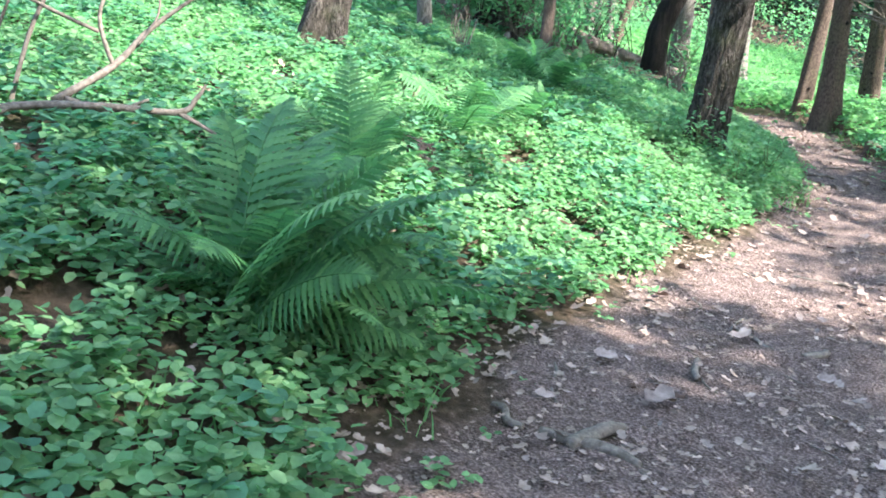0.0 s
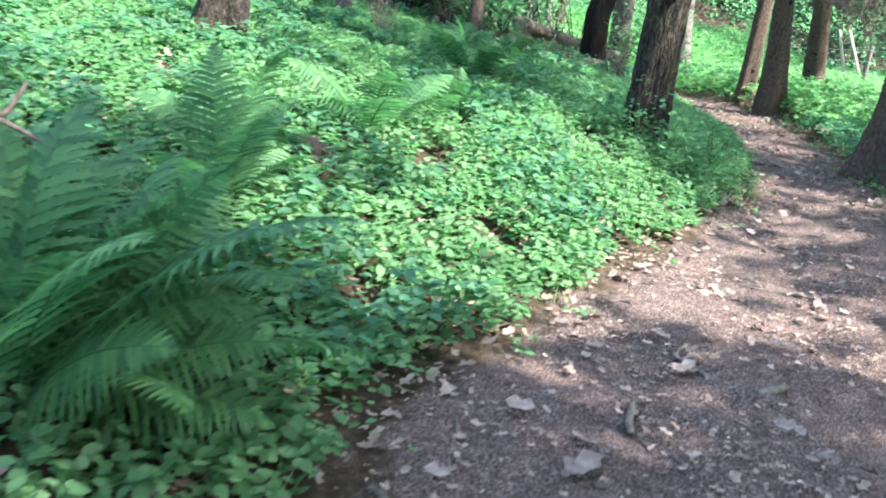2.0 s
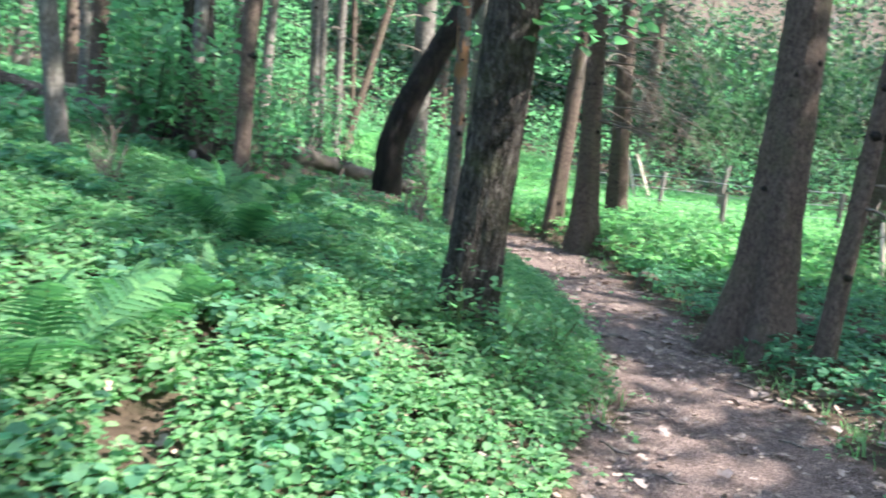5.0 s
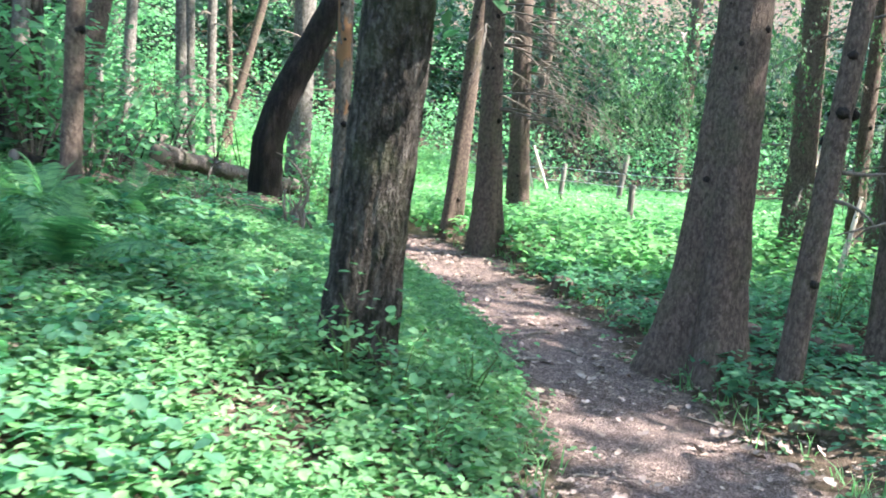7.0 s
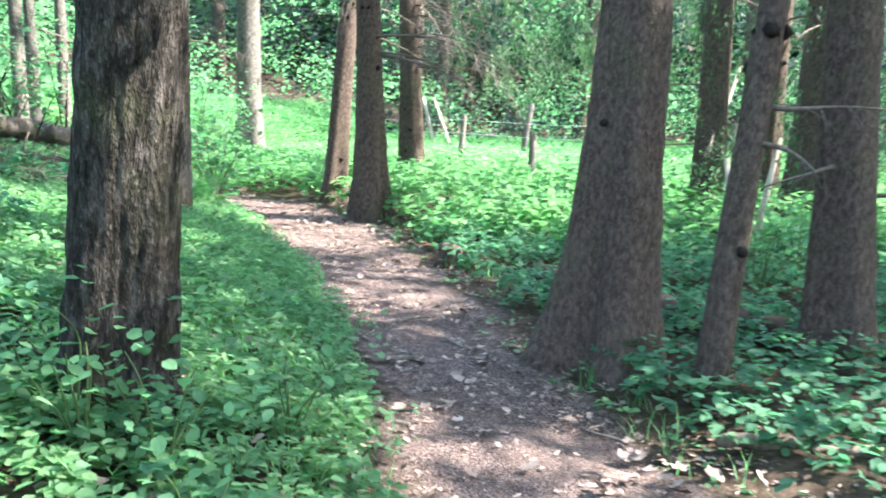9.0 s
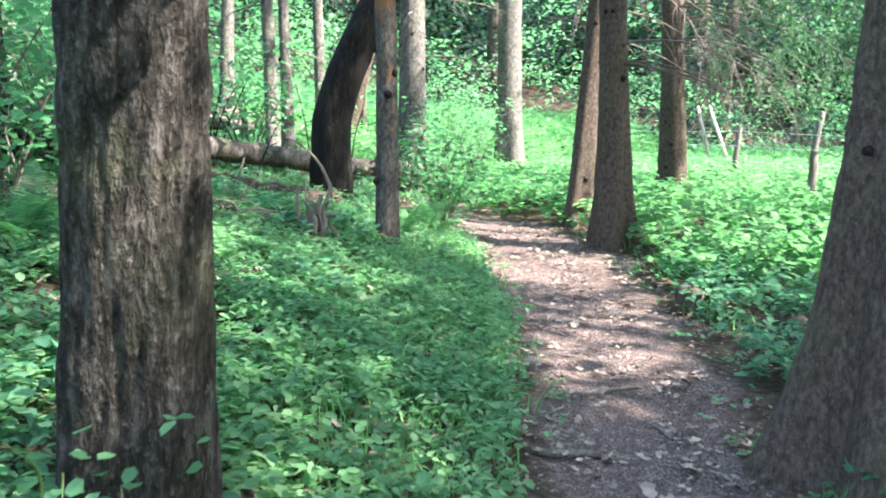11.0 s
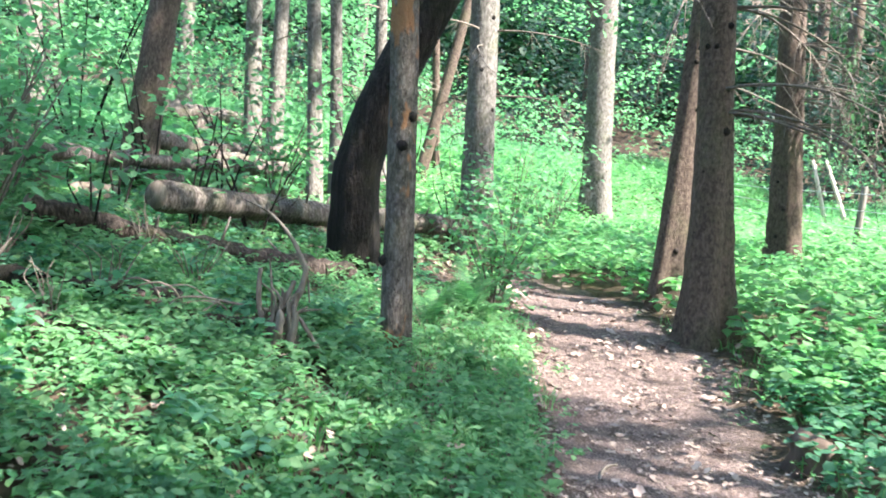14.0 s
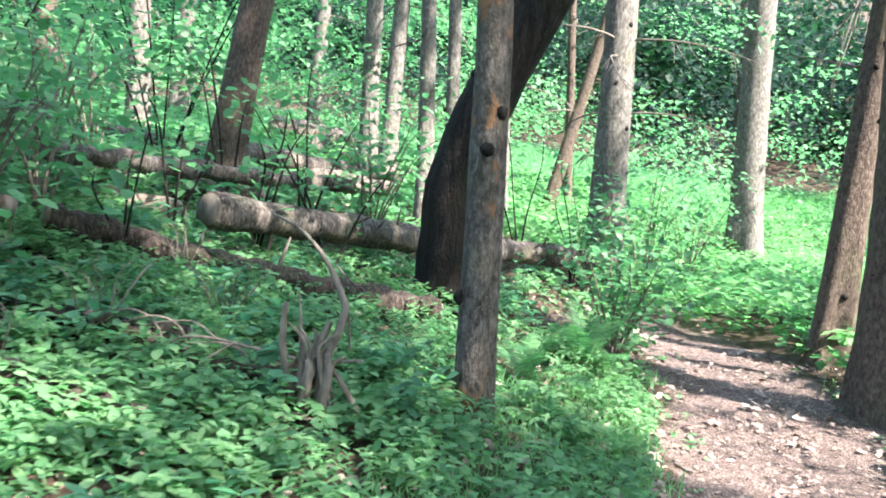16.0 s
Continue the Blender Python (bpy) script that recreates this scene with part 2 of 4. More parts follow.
ROUND_LEAF = (np.array([(0, 0, 0), (.36, .30, .07), (.30, .74, .05), (0, 1, -.06), (-.30, .74, .05), (-.36, .30, .07)]), [(0, 1, 2, 3), (0, 3, 4, 5)])
LONG_LEAF = (np.array([(0, 0, 0), (.20, .40, .05), (0, 1, -.10), (-.20, .40, .05)]), [(0, 1, 2), (0, 2, 3)])
KITE_LEAF = (np.array([(0, 0, 0), (.38, .45, .08), (0, 1, -.05), (-.38, .45, .08)]), [(0, 1, 2), (0, 2, 3)])
DRY_LEAF = (np.array([(0, 0, 0), (.30, .22, .10), (.22, .5, .02), (.34, .72, .12), (0, 1, .08), (-.30, .78, .10), (-.2, .5, .02), (-.34, .25, .12)]), [(0, 1, 2, 6), (0, 6, 7), (2, 3, 4, 6), (4, 5, 6)])
BLADE = (np.array([(-.03, 0, 0), (.03, 0, 0), (.022, .5, .02), (0, 1, -.22), (-.022, .5, .02)]), [(0, 1, 2, 4), (4, 2, 3)])


def leaves_mesh(name, shape, pos, yaw, tilt, size, roll=None):
    """Many leaves in one mesh. tilt: how far the leaf's length rises from level, in radians."""
    tv, tf = shape
    n = len(pos)
    roll = np.zeros(n) if roll is None else roll
    v = np.repeat(tv[None], n, 0) * np.reshape(size, (-1, 1, 1))
    c, s = np.cos(roll)[:, None], np.sin(roll)[:, None]
    x, z = v[..., 0] * c + v[..., 2] * s, -v[..., 0] * s + v[..., 2] * c
    c, s = np.cos(tilt)[:, None], np.sin(tilt)[:, None]
    y, z = v[..., 1] * c - z * s, v[..., 1] * s + z * c
    c, s = np.cos(yaw)[:, None], np.sin(yaw)[:, None]
    v = np.stack([x * c - y * s, x * s + y * c, z], -1) + np.asarray(pos)[:, None]
    k = len(tv)
    loops = np.concatenate([np.array(f) for f in tf])
    sizes = np.array([len(f) for f in tf])
    me = bpy.data.meshes.new(name)
    me.vertices.add(n * k)
    me.vertices.foreach_set("co", v.reshape(-1).astype(np.float32))
    me.loops.add(n * len(loops))
    me.loops.foreach_set("vertex_index", (loops[None] + np.arange(n)[:, None] * k).reshape(-1).astype(np.int32))
    me.polygons.add(n * len(tf))
    starts = np.r_[0, np.cumsum(np.tile(sizes, n))[:-1]]
    me.polygons.foreach_set("loop_start", starts.astype(np.int32))
    me.update(calc_edges=True)
    me.validate()
    return me


def stuff(name, me, material, label, category):
    me.materials.append(material)
    return tagged(new(name, me), label, category, kind="stuff")


# ---- ground ----
def make_ground():
    def axis(lo, hi, step, far):
        core = np.arange(lo, hi + step, step)
        grow = np.cumsum(step * 1.22 ** np.arange(1, 45))
        grow = grow[grow < far]
        return np.concatenate([lo - grow[::-1], core, hi + grow])

    xs, ys = axis(-9, 4, 0.09, 600), axis(-3, 19, 0.09, 600)
    gx, gy = np.meshgrid(xs, ys)
    z = land(gx, gy)
    d, r = off_left(gx, gy), off_right(gx, gy)
    trod = np.clip(0.5 - np.maximum(d, r) / 0.55 + 0.25 * wave(gx, gy, 0.5), 0, 1)
    near = np.exp(-np.maximum(0, np.hypot(gx + 2, gy - 8) - 14) / 8)
    z += near * (0.022 * wave(gx, gy, 0.45) + 0.010 * wave(gx, gy, 0.13, 2) * (0.4 + trod) + 0.03 * (1 - trod) * wave(gx, gy, 0.9, 4))
    nx, ny = len(xs), len(ys)
    idx = np.arange(nx * ny).reshape(ny, nx)
    quads = np.stack([idx[:-1, :-1], idx[:-1, 1:], idx[1:, 1:], idx[1:, :-1]], -1).reshape(-1, 4)
    me = bpy.data.meshes.new("ground")
    me.from_pydata(np.stack([gx, gy, z], -1).reshape(-1, 3), [], quads)
    me.polygons.foreach_set("use_smooth", np.ones(len(me.polygons), bool))
    me.attributes.new("trodden", "FLOAT", "POINT").data.foreach_set("value", trod.reshape(-1).astype(np.float32))
    me.update()
    me.materials.append(SOIL)
    tagged(new("ground", me), "brown trodden dirt path through dark forest soil", "ground", kind="structure")


make_ground()


# ---- canopy overhead, with the gaps that let the sun in ----
LIT = ((-1.0, 5.4, 1.15), (-2.5, 5.0, 1.0), (.3, 4.8, .35), (1.2, 4.7, .4), (-4.2, 3.6, 1.3), (-1.7, 6.8, .35), (.9, 8.4, .45), (-4.6, 9.6, .6), (-2.2, 12.2, .4), (-3.3, 13.9, .75), (-4.5, 15.4, .9), (-4.7, 16.4, .6), (-5.6, 16.3, .6), (-1.6, 10.5, .3), (-2.0, 11.4, .3), (-2.7, 16.2, 1.3), (-1.0, 4.1, .75), (-.45, 3.3, .35), (-.6, 8.2, .3), (.1, 7.0, .3), (-4.6, 12.2, .35), (-4.3, 9.7, .4), (-2.0, 18.5, 2.6), (-4.5, 25, 4.5),
       (1.0, 21, 2.0), (-1.5, 14.4, .9), (-12, 20, 3.5), (-9.5, 27, 3.5), (-15, 14, 2.5), (-5.6, 5.6, .8), (-1.2, 3.0, .4), (-6.5, 16, .9), (-16, 24, 3), (-6.0, 11.6, .35), (-9, 15, 1.5))


def sunlit(pos, margin=.0):
    """Which points would shade one of the sunlit patches."""
    foot = pos[:, :2] - np.array([SUN.x, SUN.y]) / SUN.z * (pos[:, 2:3] - .4)
    hit = np.zeros(len(pos), bool)
    for x, y, r in LIT:
        hit |= np.hypot(foot[:, 0] - x, foot[:, 1] - y) < r + margin
    return hit


# ---- trees ----
def trunk_line(base, lean, height, bend=0.15, step=0.16):
    """Points up a trunk, from below the soil."""
    n = max(8, int(height / step))
    ph = RNG.uniform(0, 6.28, 2)
    pts = []
    for i in range(n + 1):
        h = -0.25 + (height + 0.25) * i / n
        w = bend * 0.16 * h / 3
        pts.append((lean[0] * h + w * math.sin(h * 0.8 + ph[0]), lean[1] * h + w * math.sin(h * 0.7 + ph[1]), h))
    return pts


def crown_mesh(height, spread, leaves, size, base):
    c = RNG.normal(0, 1, (34, 3)) * (spread * .5, spread * .5, height * .12) + (0, 0, height * .86)
    k = RNG.integers(0, len(c), leaves)
    pos = c[k] + RNG.normal(0, .42, (leaves, 3))
    pos = pos[~sunlit(pos + np.array(base), .1)]
    leaves = len(pos)
    return leaves_mesh("crown", KITE_LEAF, pos, RNG.uniform(0, 6.28, leaves), RNG.normal(-.2, .5, leaves), RNG.uniform(.6, 1.3, leaves) * size, RNG.normal(0, .5, leaves))


def knots(geo, pts, radii, count, low=0.4, high=5.0):
    """Short dark stubs where branches broke off."""
    for _ in range(count):
        h = RNG.uniform(low, high)
        i = min(range(len(pts)), key=lambda j: abs(pts[j][2] - h))
        a = RNG.uniform(0, 6.28)
        p, out = Vector(pts[i]), Vector((math.cos(a), math.sin(a), 0.12))
        q = p + out * radii[i] * 0.88
        k = RNG.uniform(.5, 1.25)
        geo.tube([q, q + out * .018 * k + Vector((0, 0, -.004)), q + out * .034 * k + Vector((0, 0, -.008))], [.036 * k, .028 * k, .012 * k], 7, 0.3)


def bare_boughs(pts, radii, count, low, high, reach, toward=None, droop=0.35, twigs=8):
    """Thin dead boughs with drooping side twigs."""
    out = []
    for _ in range(count):
        geo = Geo()
        h = RNG.uniform(low, high)
        i = min(range(len(pts)), key=lambda j: abs(pts[j][2] - h))
        a = RNG.uniform(0, 6.28) if toward is None else toward + RNG.normal(0, .55)
        d = Vector((math.cos(a), math.sin(a), RNG.uniform(-.05, .2)))
        ln = reach * RNG.uniform(.5, 1.1)
        p = Vector(pts[i]) + d * radii[i] * .8
        line = [p]
        for s in range(9):
            d = (d + Vector((RNG.normal(0, .09), RNG.normal(0, .09), -droop * .14 + RNG.normal(0, .05)))).normalized()
            line.append(line[-1] + d * ln / 9)
        geo.tube(line, [.013 * (1 - s / 11) + .002 for s in range(10)], 5)
        for _ in range(twigs):
            k = RNG.integers(2, 9)
            td = (d + Vector((RNG.normal(0, .7), RNG.normal(0, .7), RNG.uniform(-1.0, .1)))).normalized()
            tl = ln * RNG.uniform(.12, .4)
            tw = [line[k]]
            for s in range(4):
                td = (td + Vector((RNG.normal(0, .12), RNG.normal(0, .12), -.16))).normalized()
                tw.append(tw[-1] + td * tl / 4)
            geo.tube(tw, [.005, .004, .003, .0025, .0015], 4)
        out.append(geo)
    return out


def tree(x, y, r, lean, label, bark, height=14.0, crown=2600, boughs=0, low=1.6, high=4.5, reach=1.3, knot=0, flare=0.35, name="tree", group="", toward=None, line=None, spread=2.6, seg=20, droop=.35, twigs=8, furrow=0.0, step=.16):
    base = on_land(x, y)
    t = thing(name, base, label, "tree", group)
    pts = line or trunk_line(base, lean, height, .15, step)
    top = pts[-1][2]
    radii = [r * (1.0 + .32 * flare * math.exp(-max(0, p[2]) / .3) * 2) * (1 - .55 * max(0, p[2]) / (top + 3)) for p in pts]
    geo = Geo().tube(pts, radii, seg, .06, flare, furrow)
    part("trunk", geo, bark, t)
    if knot:
        stubs = Geo()
        knots(stubs, pts, radii, knot)
        tagged(part("branch_stub", stubs, DARK_BARK, t, "dark stubs of broken branches"), kind="stuff")
    for g in bare_boughs(pts, radii, boughs, low, high, reach, toward, droop, twigs):
        part("dead_bough", g, TWIG, t, "bare grey drooping bough")
    if crown:
        me = crown_mesh(top, spread, crown, .19, base + Vector((pts[-1][0], pts[-1][1], 0)))
        ob = part("crown", me, CROWN_LEAF, t, "leafy green crown")
        ob.location = (pts[-1][0], pts[-1][1], 0)
    return t


OAK = "broad oak trunk with deeply furrowed grey-brown bark beside the path"
SPRUCE = "straight spruce trunk with grey scaly bark and knots"
oak = tree(-1.90, 7.66, .168, (.08, -.09), OAK, OAK_BARK, name="oak_tree", seg=110, flare=.2, furrow=.13, step=.035)
def leafy_bough(owner, start, end, count, size=.085):
    line = [Vector(start).lerp(Vector(end), v) + Vector((0, 0, -.12 * v * v)) for v in np.linspace(0, 1, 7)]
    bough = part("leafy_bough", Geo().tube(line, [.012, .010, .008, .007, .005, .004, .002], 5), TWIG, owner)
    k = RNG.uniform(.25, 1.05, count)
    pos = np.array([Vector(start).lerp(Vector(end), v) for v in k]) + RNG.normal(0, .11, (count, 3))
    spray = part("leaf_spray", leaves_mesh("leaf_spray", ROUND_LEAF, pos, RNG.uniform(0, 6.28, count), RNG.normal(-.3, .3, count), RNG.uniform(.7, 1.3, count) * size, RNG.normal(0, .3, count)), BUSH_LEAF, bough, "green leaves hanging from the bough")
    tagged(spray, kind="stuff")


leafy_bough(oak, (.12, -.05, 1.95), (.62, -.25, 2.0), 90)
leafy_bough(oak, (.1, .05, 2.1), (.75, .3, 2.15), 80)
leafy_bough(oak, (-.12, -.05, 2.2), (-.6, -.2, 2.1), 60)
tree(-4.29, 16.57, .130, (.045, .01), "slim spruce with flaking grey bark, lit low on its trunk", SPRUCE_BARK, boughs=9, knot=26, name="spruce_tree", group="trio at the bend", seg=24)
tree(-3.39, 15.30, .150, (-.04, -.01), "spruce with knotted grey bark at the path's bend", SPRUCE_BARK, boughs=16, knot=40, toward=.2, low=1.8, high=3.6, reach=2.0, droop=.6, twigs=10, name="spruce_tree", group="trio at the bend", seg=24, flare=.5)
tree(-4.01, 19.54, .178, (-.06, -.01), "spruce with brown split bark and bare drooping boughs", SPRUCE_BARK, boughs=24, knot=14, toward=-.2, reach=2.8, low=1.9, high=4.2, name="spruce_tree", group="trio at the bend", twigs=11, droop=.6)
tree(-.33, 9.88, .180, (.012, 0), "thick spruce with grey-brown scaly bark and flared roots", SPRUCE_BARK, boughs=7, knot=44, low=2.3, toward=1.8, reach=1.6, name="spruce_tree", seg=72, furrow=.05, step=.05, flare=.62, twigs=11, droop=.6)
tree(.18, 9.29, .068, (.06, 0), "thin leaning spruce with grey-brown bark", SPRUCE_BARK, boughs=5, knot=14, name="spruce_tree", crown=900, flare=.2, low=1.0, reach=.6)
tree(.88, 10.15, .140, (-.045, .01), "dark spruce with knots and broken twigs", SPRUCE_BARK, boughs=9, knot=24, low=.8, reach=.7, name="spruce_tree", seg=24)
tree(.40, 15.99, .165, (-.03, 0), "spruce with leafy vine at its foot", SPRUCE_BARK, boughs=9, knot=12, low=.9, reach=1.2, name="spruce_tree")
tree(1.50, 15.90, .235, (-.02, 0), "stout grey spruce behind thinner trunks", SPRUCE_BARK, boughs=9, knot=14, low=.8, reach=1.2, name="spruce_tree")
tree(1.11, 16.82, .10, (.01, 0), "thin grey spruce trunk", SPRUCE_BARK, boughs=6, knot=8, low=.8, name="spruce_tree", crown=900)
C1_LINE = []
for h in np.linspace(-.25, 12, 80):
    s = np.interp(h, [-.3, .3, .8, 1.2, 1.6, 2.0, 2.4, 3, 4, 6, 9, 12], [0, 0, -.02, .08, .24, .43, .62, .92, 1.3, 1.8, 2.2, 2.4])
    C1_LINE.append((.74 * s, .67 * s, h))
tree(-5.65, 13.50, .185, (0, 0), "crooked tree with almost black bark, bent above its foot", DARK_BARK, line=C1_LINE, name="crooked_tree", seg=24, flare=.15)
tree(-4.05, 12.08, .084, (-.03, -.025), "slender dead trunk with peeling orange-brown and grey bark", PEELING_BARK, knot=30, boughs=3, low=2.2, name="spruce_tree", crown=700, flare=.15)
tree(-7.53, 18.02, .20, (-.02, -.02), "grey spruce with bare side twigs", GREY_BARK, knot=16, boughs=10, low=1.5, reach=1.4, name="spruce_tree", flare=.25)
tree(-8.87, 24.04, .272, (-.035, -.02), "tall tree with smooth pale furrowed bark in the clearing", GREY_BARK, name="ash_tree", seg=24, flare=.3)
tree(-4.50, 5.17, .145, (.10, .13), "oak with grey furrowed bark on the green bank", OAK_BARK, name="oak_tree", seg=72, flare=.45, furrow=.14, step=.06)
tree(-6.25, 10.2, .17, (-.03, -.03), "dark oak trunk beside a split companion stem", OAK_BARK, name="oak_tree", boughs=3, low=1)
for x, y, r, lean, grey in (
    (-5.95, 9.75, .07, (.0, .0), 1), (-4.62, 8.85, .066, (-.02, -.01), 0), (-10.5, 17.2, .11, (.01, .01), 1), (-5.41, 7.60, .072, (-.09, -.09), 1), (-9.42, 11.78, .09, (-.05, -.05), 1),
    (-8.35, 10.87, .10, (-.01, -.01), 0), (-7.76, 8.89, .08, (-.04, -.05), 1), (-11.6, 17.85, .13, (-.03, -.03), 1), (-8.6, 16.1, .088, (-.04, -.03), 1),
    (-8.9, 16.8, .08, (-.03, -.03), 1), (-9.5, 18.4, .09, (-.03, -.03), 1), (-11.4, 21.7, .105, (.17, .13), 0), (-11.8, 22.85, .08, (-.05, -.04), 0), (-10.97, 12.95, .11, (-.02, -.04), 0),
    (-12.1, 14.55, .13, (-.02, -.03), 1), (-17.5, 40, .28, (-.05, -.02), 0), (-19, 19, .2, (.01, .02), 1), (-21, 24, .2, (0, .01), 1), (-18, 14, .17, (.02, 0), 0), (-23, 33, .24, (0, 0), 1), (-13, 9, .13, (0, .02), 1),
):
    tree(x, y, r, lean, "grey forest tree with mottled bark" if grey else "brown forest tree with rough bark", GREY_BARK if grey else SPRUCE_BARK, crown=600, boughs=4 if r < .14 else 2, low=1.5, high=5, reach=1.0, seg=14, knot=6, name="forest_tree", group="trees behind the logs", flare=.25)
tree(-8.4, 13.4, .145, (.085, .10), "leaning brown tree with a curved foot", SPRUCE_BARK, name="leaning_tree", flare=.3)
for x, y, r in ((4, 22, .2), (7, 19, .22), (6, 28, .25), (2, 34, .25), (-3, 38, .3), (-9, 42, .3), (10, 14, .2), (4.5, 13.5, .13), (3.2, 18.5, .12), (9, 24, .2), (-12, 50, .3), (1, 46, .3)):
    tree(x, y, r, (RNG.normal(0, .02), 0), "dark trunk in the shade beyond the clearing", SPRUCE_BARK, crown=1200, boughs=7, low=.8, high=5, reach=1.6, seg=12, name="forest_tree", group="trees beyond the clearing")


def make_canopy():
    n = 2500
    c = np.stack([RNG.uniform(-18, 24, n), RNG.uniform(-8, 42, n), RNG.uniform(8.5, 12.5, n)], -1)
    foot = c[:, :2] - np.array([SUN.x, SUN.y]) / SUN.z * (c[:, 2:3] - .4)
    keep = wave(foot[:, 0], foot[:, 1], 1.6, 3) < .75
    keep &= (foot[:, 0] > -9) & ((foot[:, 1] < 15.5) | ((foot[:, 1] > 25) & (foot[:, 0] > -9)))
    h = RNG.uniform(8.5, 12.5, 560)
    more = np.stack([RNG.uniform(-2.5, 5, 560) + SUN.x / SUN.z * h, RNG.uniform(-3, 12, 560) + SUN.y / SUN.z * h, h], -1)
    h2 = RNG.uniform(8.5, 12.5, 110)
    bank = np.stack([RNG.uniform(-9, -2.4, 110) + SUN.x / SUN.z * h2, RNG.uniform(5.6, 12.5, 110) + SUN.y / SUN.z * h2, h2], -1)
    c = np.concatenate([c[keep], more, bank])
    c = c[~sunlit(c, .25)]
    m = 36
    pos = np.repeat(c, m, 0) + RNG.normal(0, .34, (len(c) * m, 3)) * (1, 1, .5)
    k = len(pos)
    me = leaves_mesh("canopy", KITE_LEAF, pos, RNG.uniform(0, 6.28, k), RNG.normal(-.1, .45, k), RNG.uniform(.14, .30, k), RNG.normal(0, .4, k))
    stuff("canopy", me, CROWN_LEAF, "high leafy canopy with gaps of light", "foliage")


make_canopy()


# ---- leafy background ----
def clump_cloud(name, centres, per, spread, size, material, label, shape=KITE_LEAF, flat=.75):
    pos = np.repeat(centres, per, 0) + RNG.normal(0, 1, (len(centres) * per, 3)) * (spread, spread, spread * flat)
    floor = land(pos[:, 0], pos[:, 1])
    pos[:, 2] = np.maximum(pos[:, 2], floor + .03)
    k = len(pos)
    me = leaves_mesh(name, shape, pos, RNG.uniform(0, 6.28, k), RNG.normal(-.15, .45, k), RNG.uniform(.6, 1.3, k) * size, RNG.normal(0, .4, k))
    stuff(name, me, material, label, "foliage")


def ring(n, a0, a1, r0, r1, z0, z1):
    a, r = np.radians(RNG.uniform(a0, a1, n)), np.sqrt(RNG.uniform(r0 ** 2, r1 ** 2, n))
    x, y = -2 + r * np.cos(a), 8 + r * np.sin(a)
    return np.stack([x, y, land(x, y) + RNG.uniform(z0, z1, n)], -1)


mid = ring(2700, 127, 197, 11, 30, .4, 8)
mid = mid[wave(mid[:, 0] - .5 * mid[:, 1], mid[:, 2] * 1.6, 2.0, 9) > .0]
clump_cloud("understory", mid, 58, .42, .125, BUSH_LEAF, "bright green leafy young maples under the trees", flat=.32)
mid = ring(420, 70, 127, 19, 30, .2, 2.4)
mid = mid[wave(mid[:, 0], mid[:, 1], 1.7, 4) > .0]
clump_cloud("understory", mid, 60, .4, .12, BUSH_LEAF, "bright low shrubs behind the clearing", flat=.5)
mid = ring(300, 84, 130, 15, 30, 2.6, 9)
mid = mid[wave(mid[:, 0] - .5 * mid[:, 1], mid[:, 2] * 1.2, 1.6, 5) > .35]
clump_cloud("understory", mid, 60, .45, .13, BUSH_LEAF, "leafy maple boughs over the clearing", flat=.3)
# Gaps here open onto the darker leaves behind, which paint pockets of shade.
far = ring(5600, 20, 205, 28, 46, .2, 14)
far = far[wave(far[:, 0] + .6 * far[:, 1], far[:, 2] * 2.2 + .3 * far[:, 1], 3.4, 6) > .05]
clump_cloud("far_wood", far, 60, .55, .22, FAR_SHADE_LEAF, "dense green wood in the distance, shade painted into its leaves")
clump_cloud("far_wood", ring(900, 205, 380, 24, 38, .2, 12), 40, .8, .30, FAR_SHADE_LEAF, "dense green wood around the path")
clump_cloud("far_wood", ring(2600, 15, 210, 45, 62, .2, 5), 40, 1.0, .55, DEEP_SHADE_LEAF, "wooded slope closing the view, leaves painted dark as deep shade")
clump_cloud("spruce_thicket", ring(300, 20, 72, 9.5, 26, 2.0, 8), 70, .55, .10, NEEDLE, "hanging green spruce sprays", LONG_LEAF, 1.1)
# Undergrowth shade comes from the darkened far leaf colour.
clump_cloud("shade_thicket", ring(700, 15, 75, 12, 28, .1, 3.0), 50, .45, .12, FAR_SHADE_LEAF, "undergrowth beyond the clearing, leaves painted dark as shade")


def sprays(n, x0, x1, y0, y1, z0, z1):
    c = np.stack([RNG.uniform(x0, x1, n), RNG.uniform(y0, y1, n), RNG.uniform(z0, z1, n)], -1)
    m = 90
    s = np.tile(np.linspace(0, 1, m), n)
    pos = np.repeat(c, m, 0)
    a = np.repeat(RNG.uniform(0, 6.28, n), m)
    pos = pos + np.stack([.35 * s * np.cos(a), .35 * s * np.sin(a), -.75 * s ** 1.4], -1) + RNG.normal(0, .035, (n * m, 3))
    k = len(pos)
    me = leaves_mesh("hanging_sprays", LONG_LEAF, pos, a + RNG.normal(0, .9, k), RNG.normal(-.9, .4, k), RNG.uniform(.025, .065, k))
    stuff("hanging_sprays", me, NEEDLE, "hanging olive spruce sprays under the boughs", "foliage")


sprays(70, -2.3, .2, 13.8, 17.5, 2.3, 3.6)
sprays(90, -3.2, .4, 17, 21.5, 2.3, 5.0)
sprays(160, .4, 4.5, 12.5, 20, 1.6, 5.0)

# ---- ground plants ----
def scatter(n, x0, x1, y0, y1, keep):
    x, y = RNG.uniform(x0, x1, n), RNG.uniform(y0, y1, n)
    k = keep(x, y)
    return x[k], y[k]


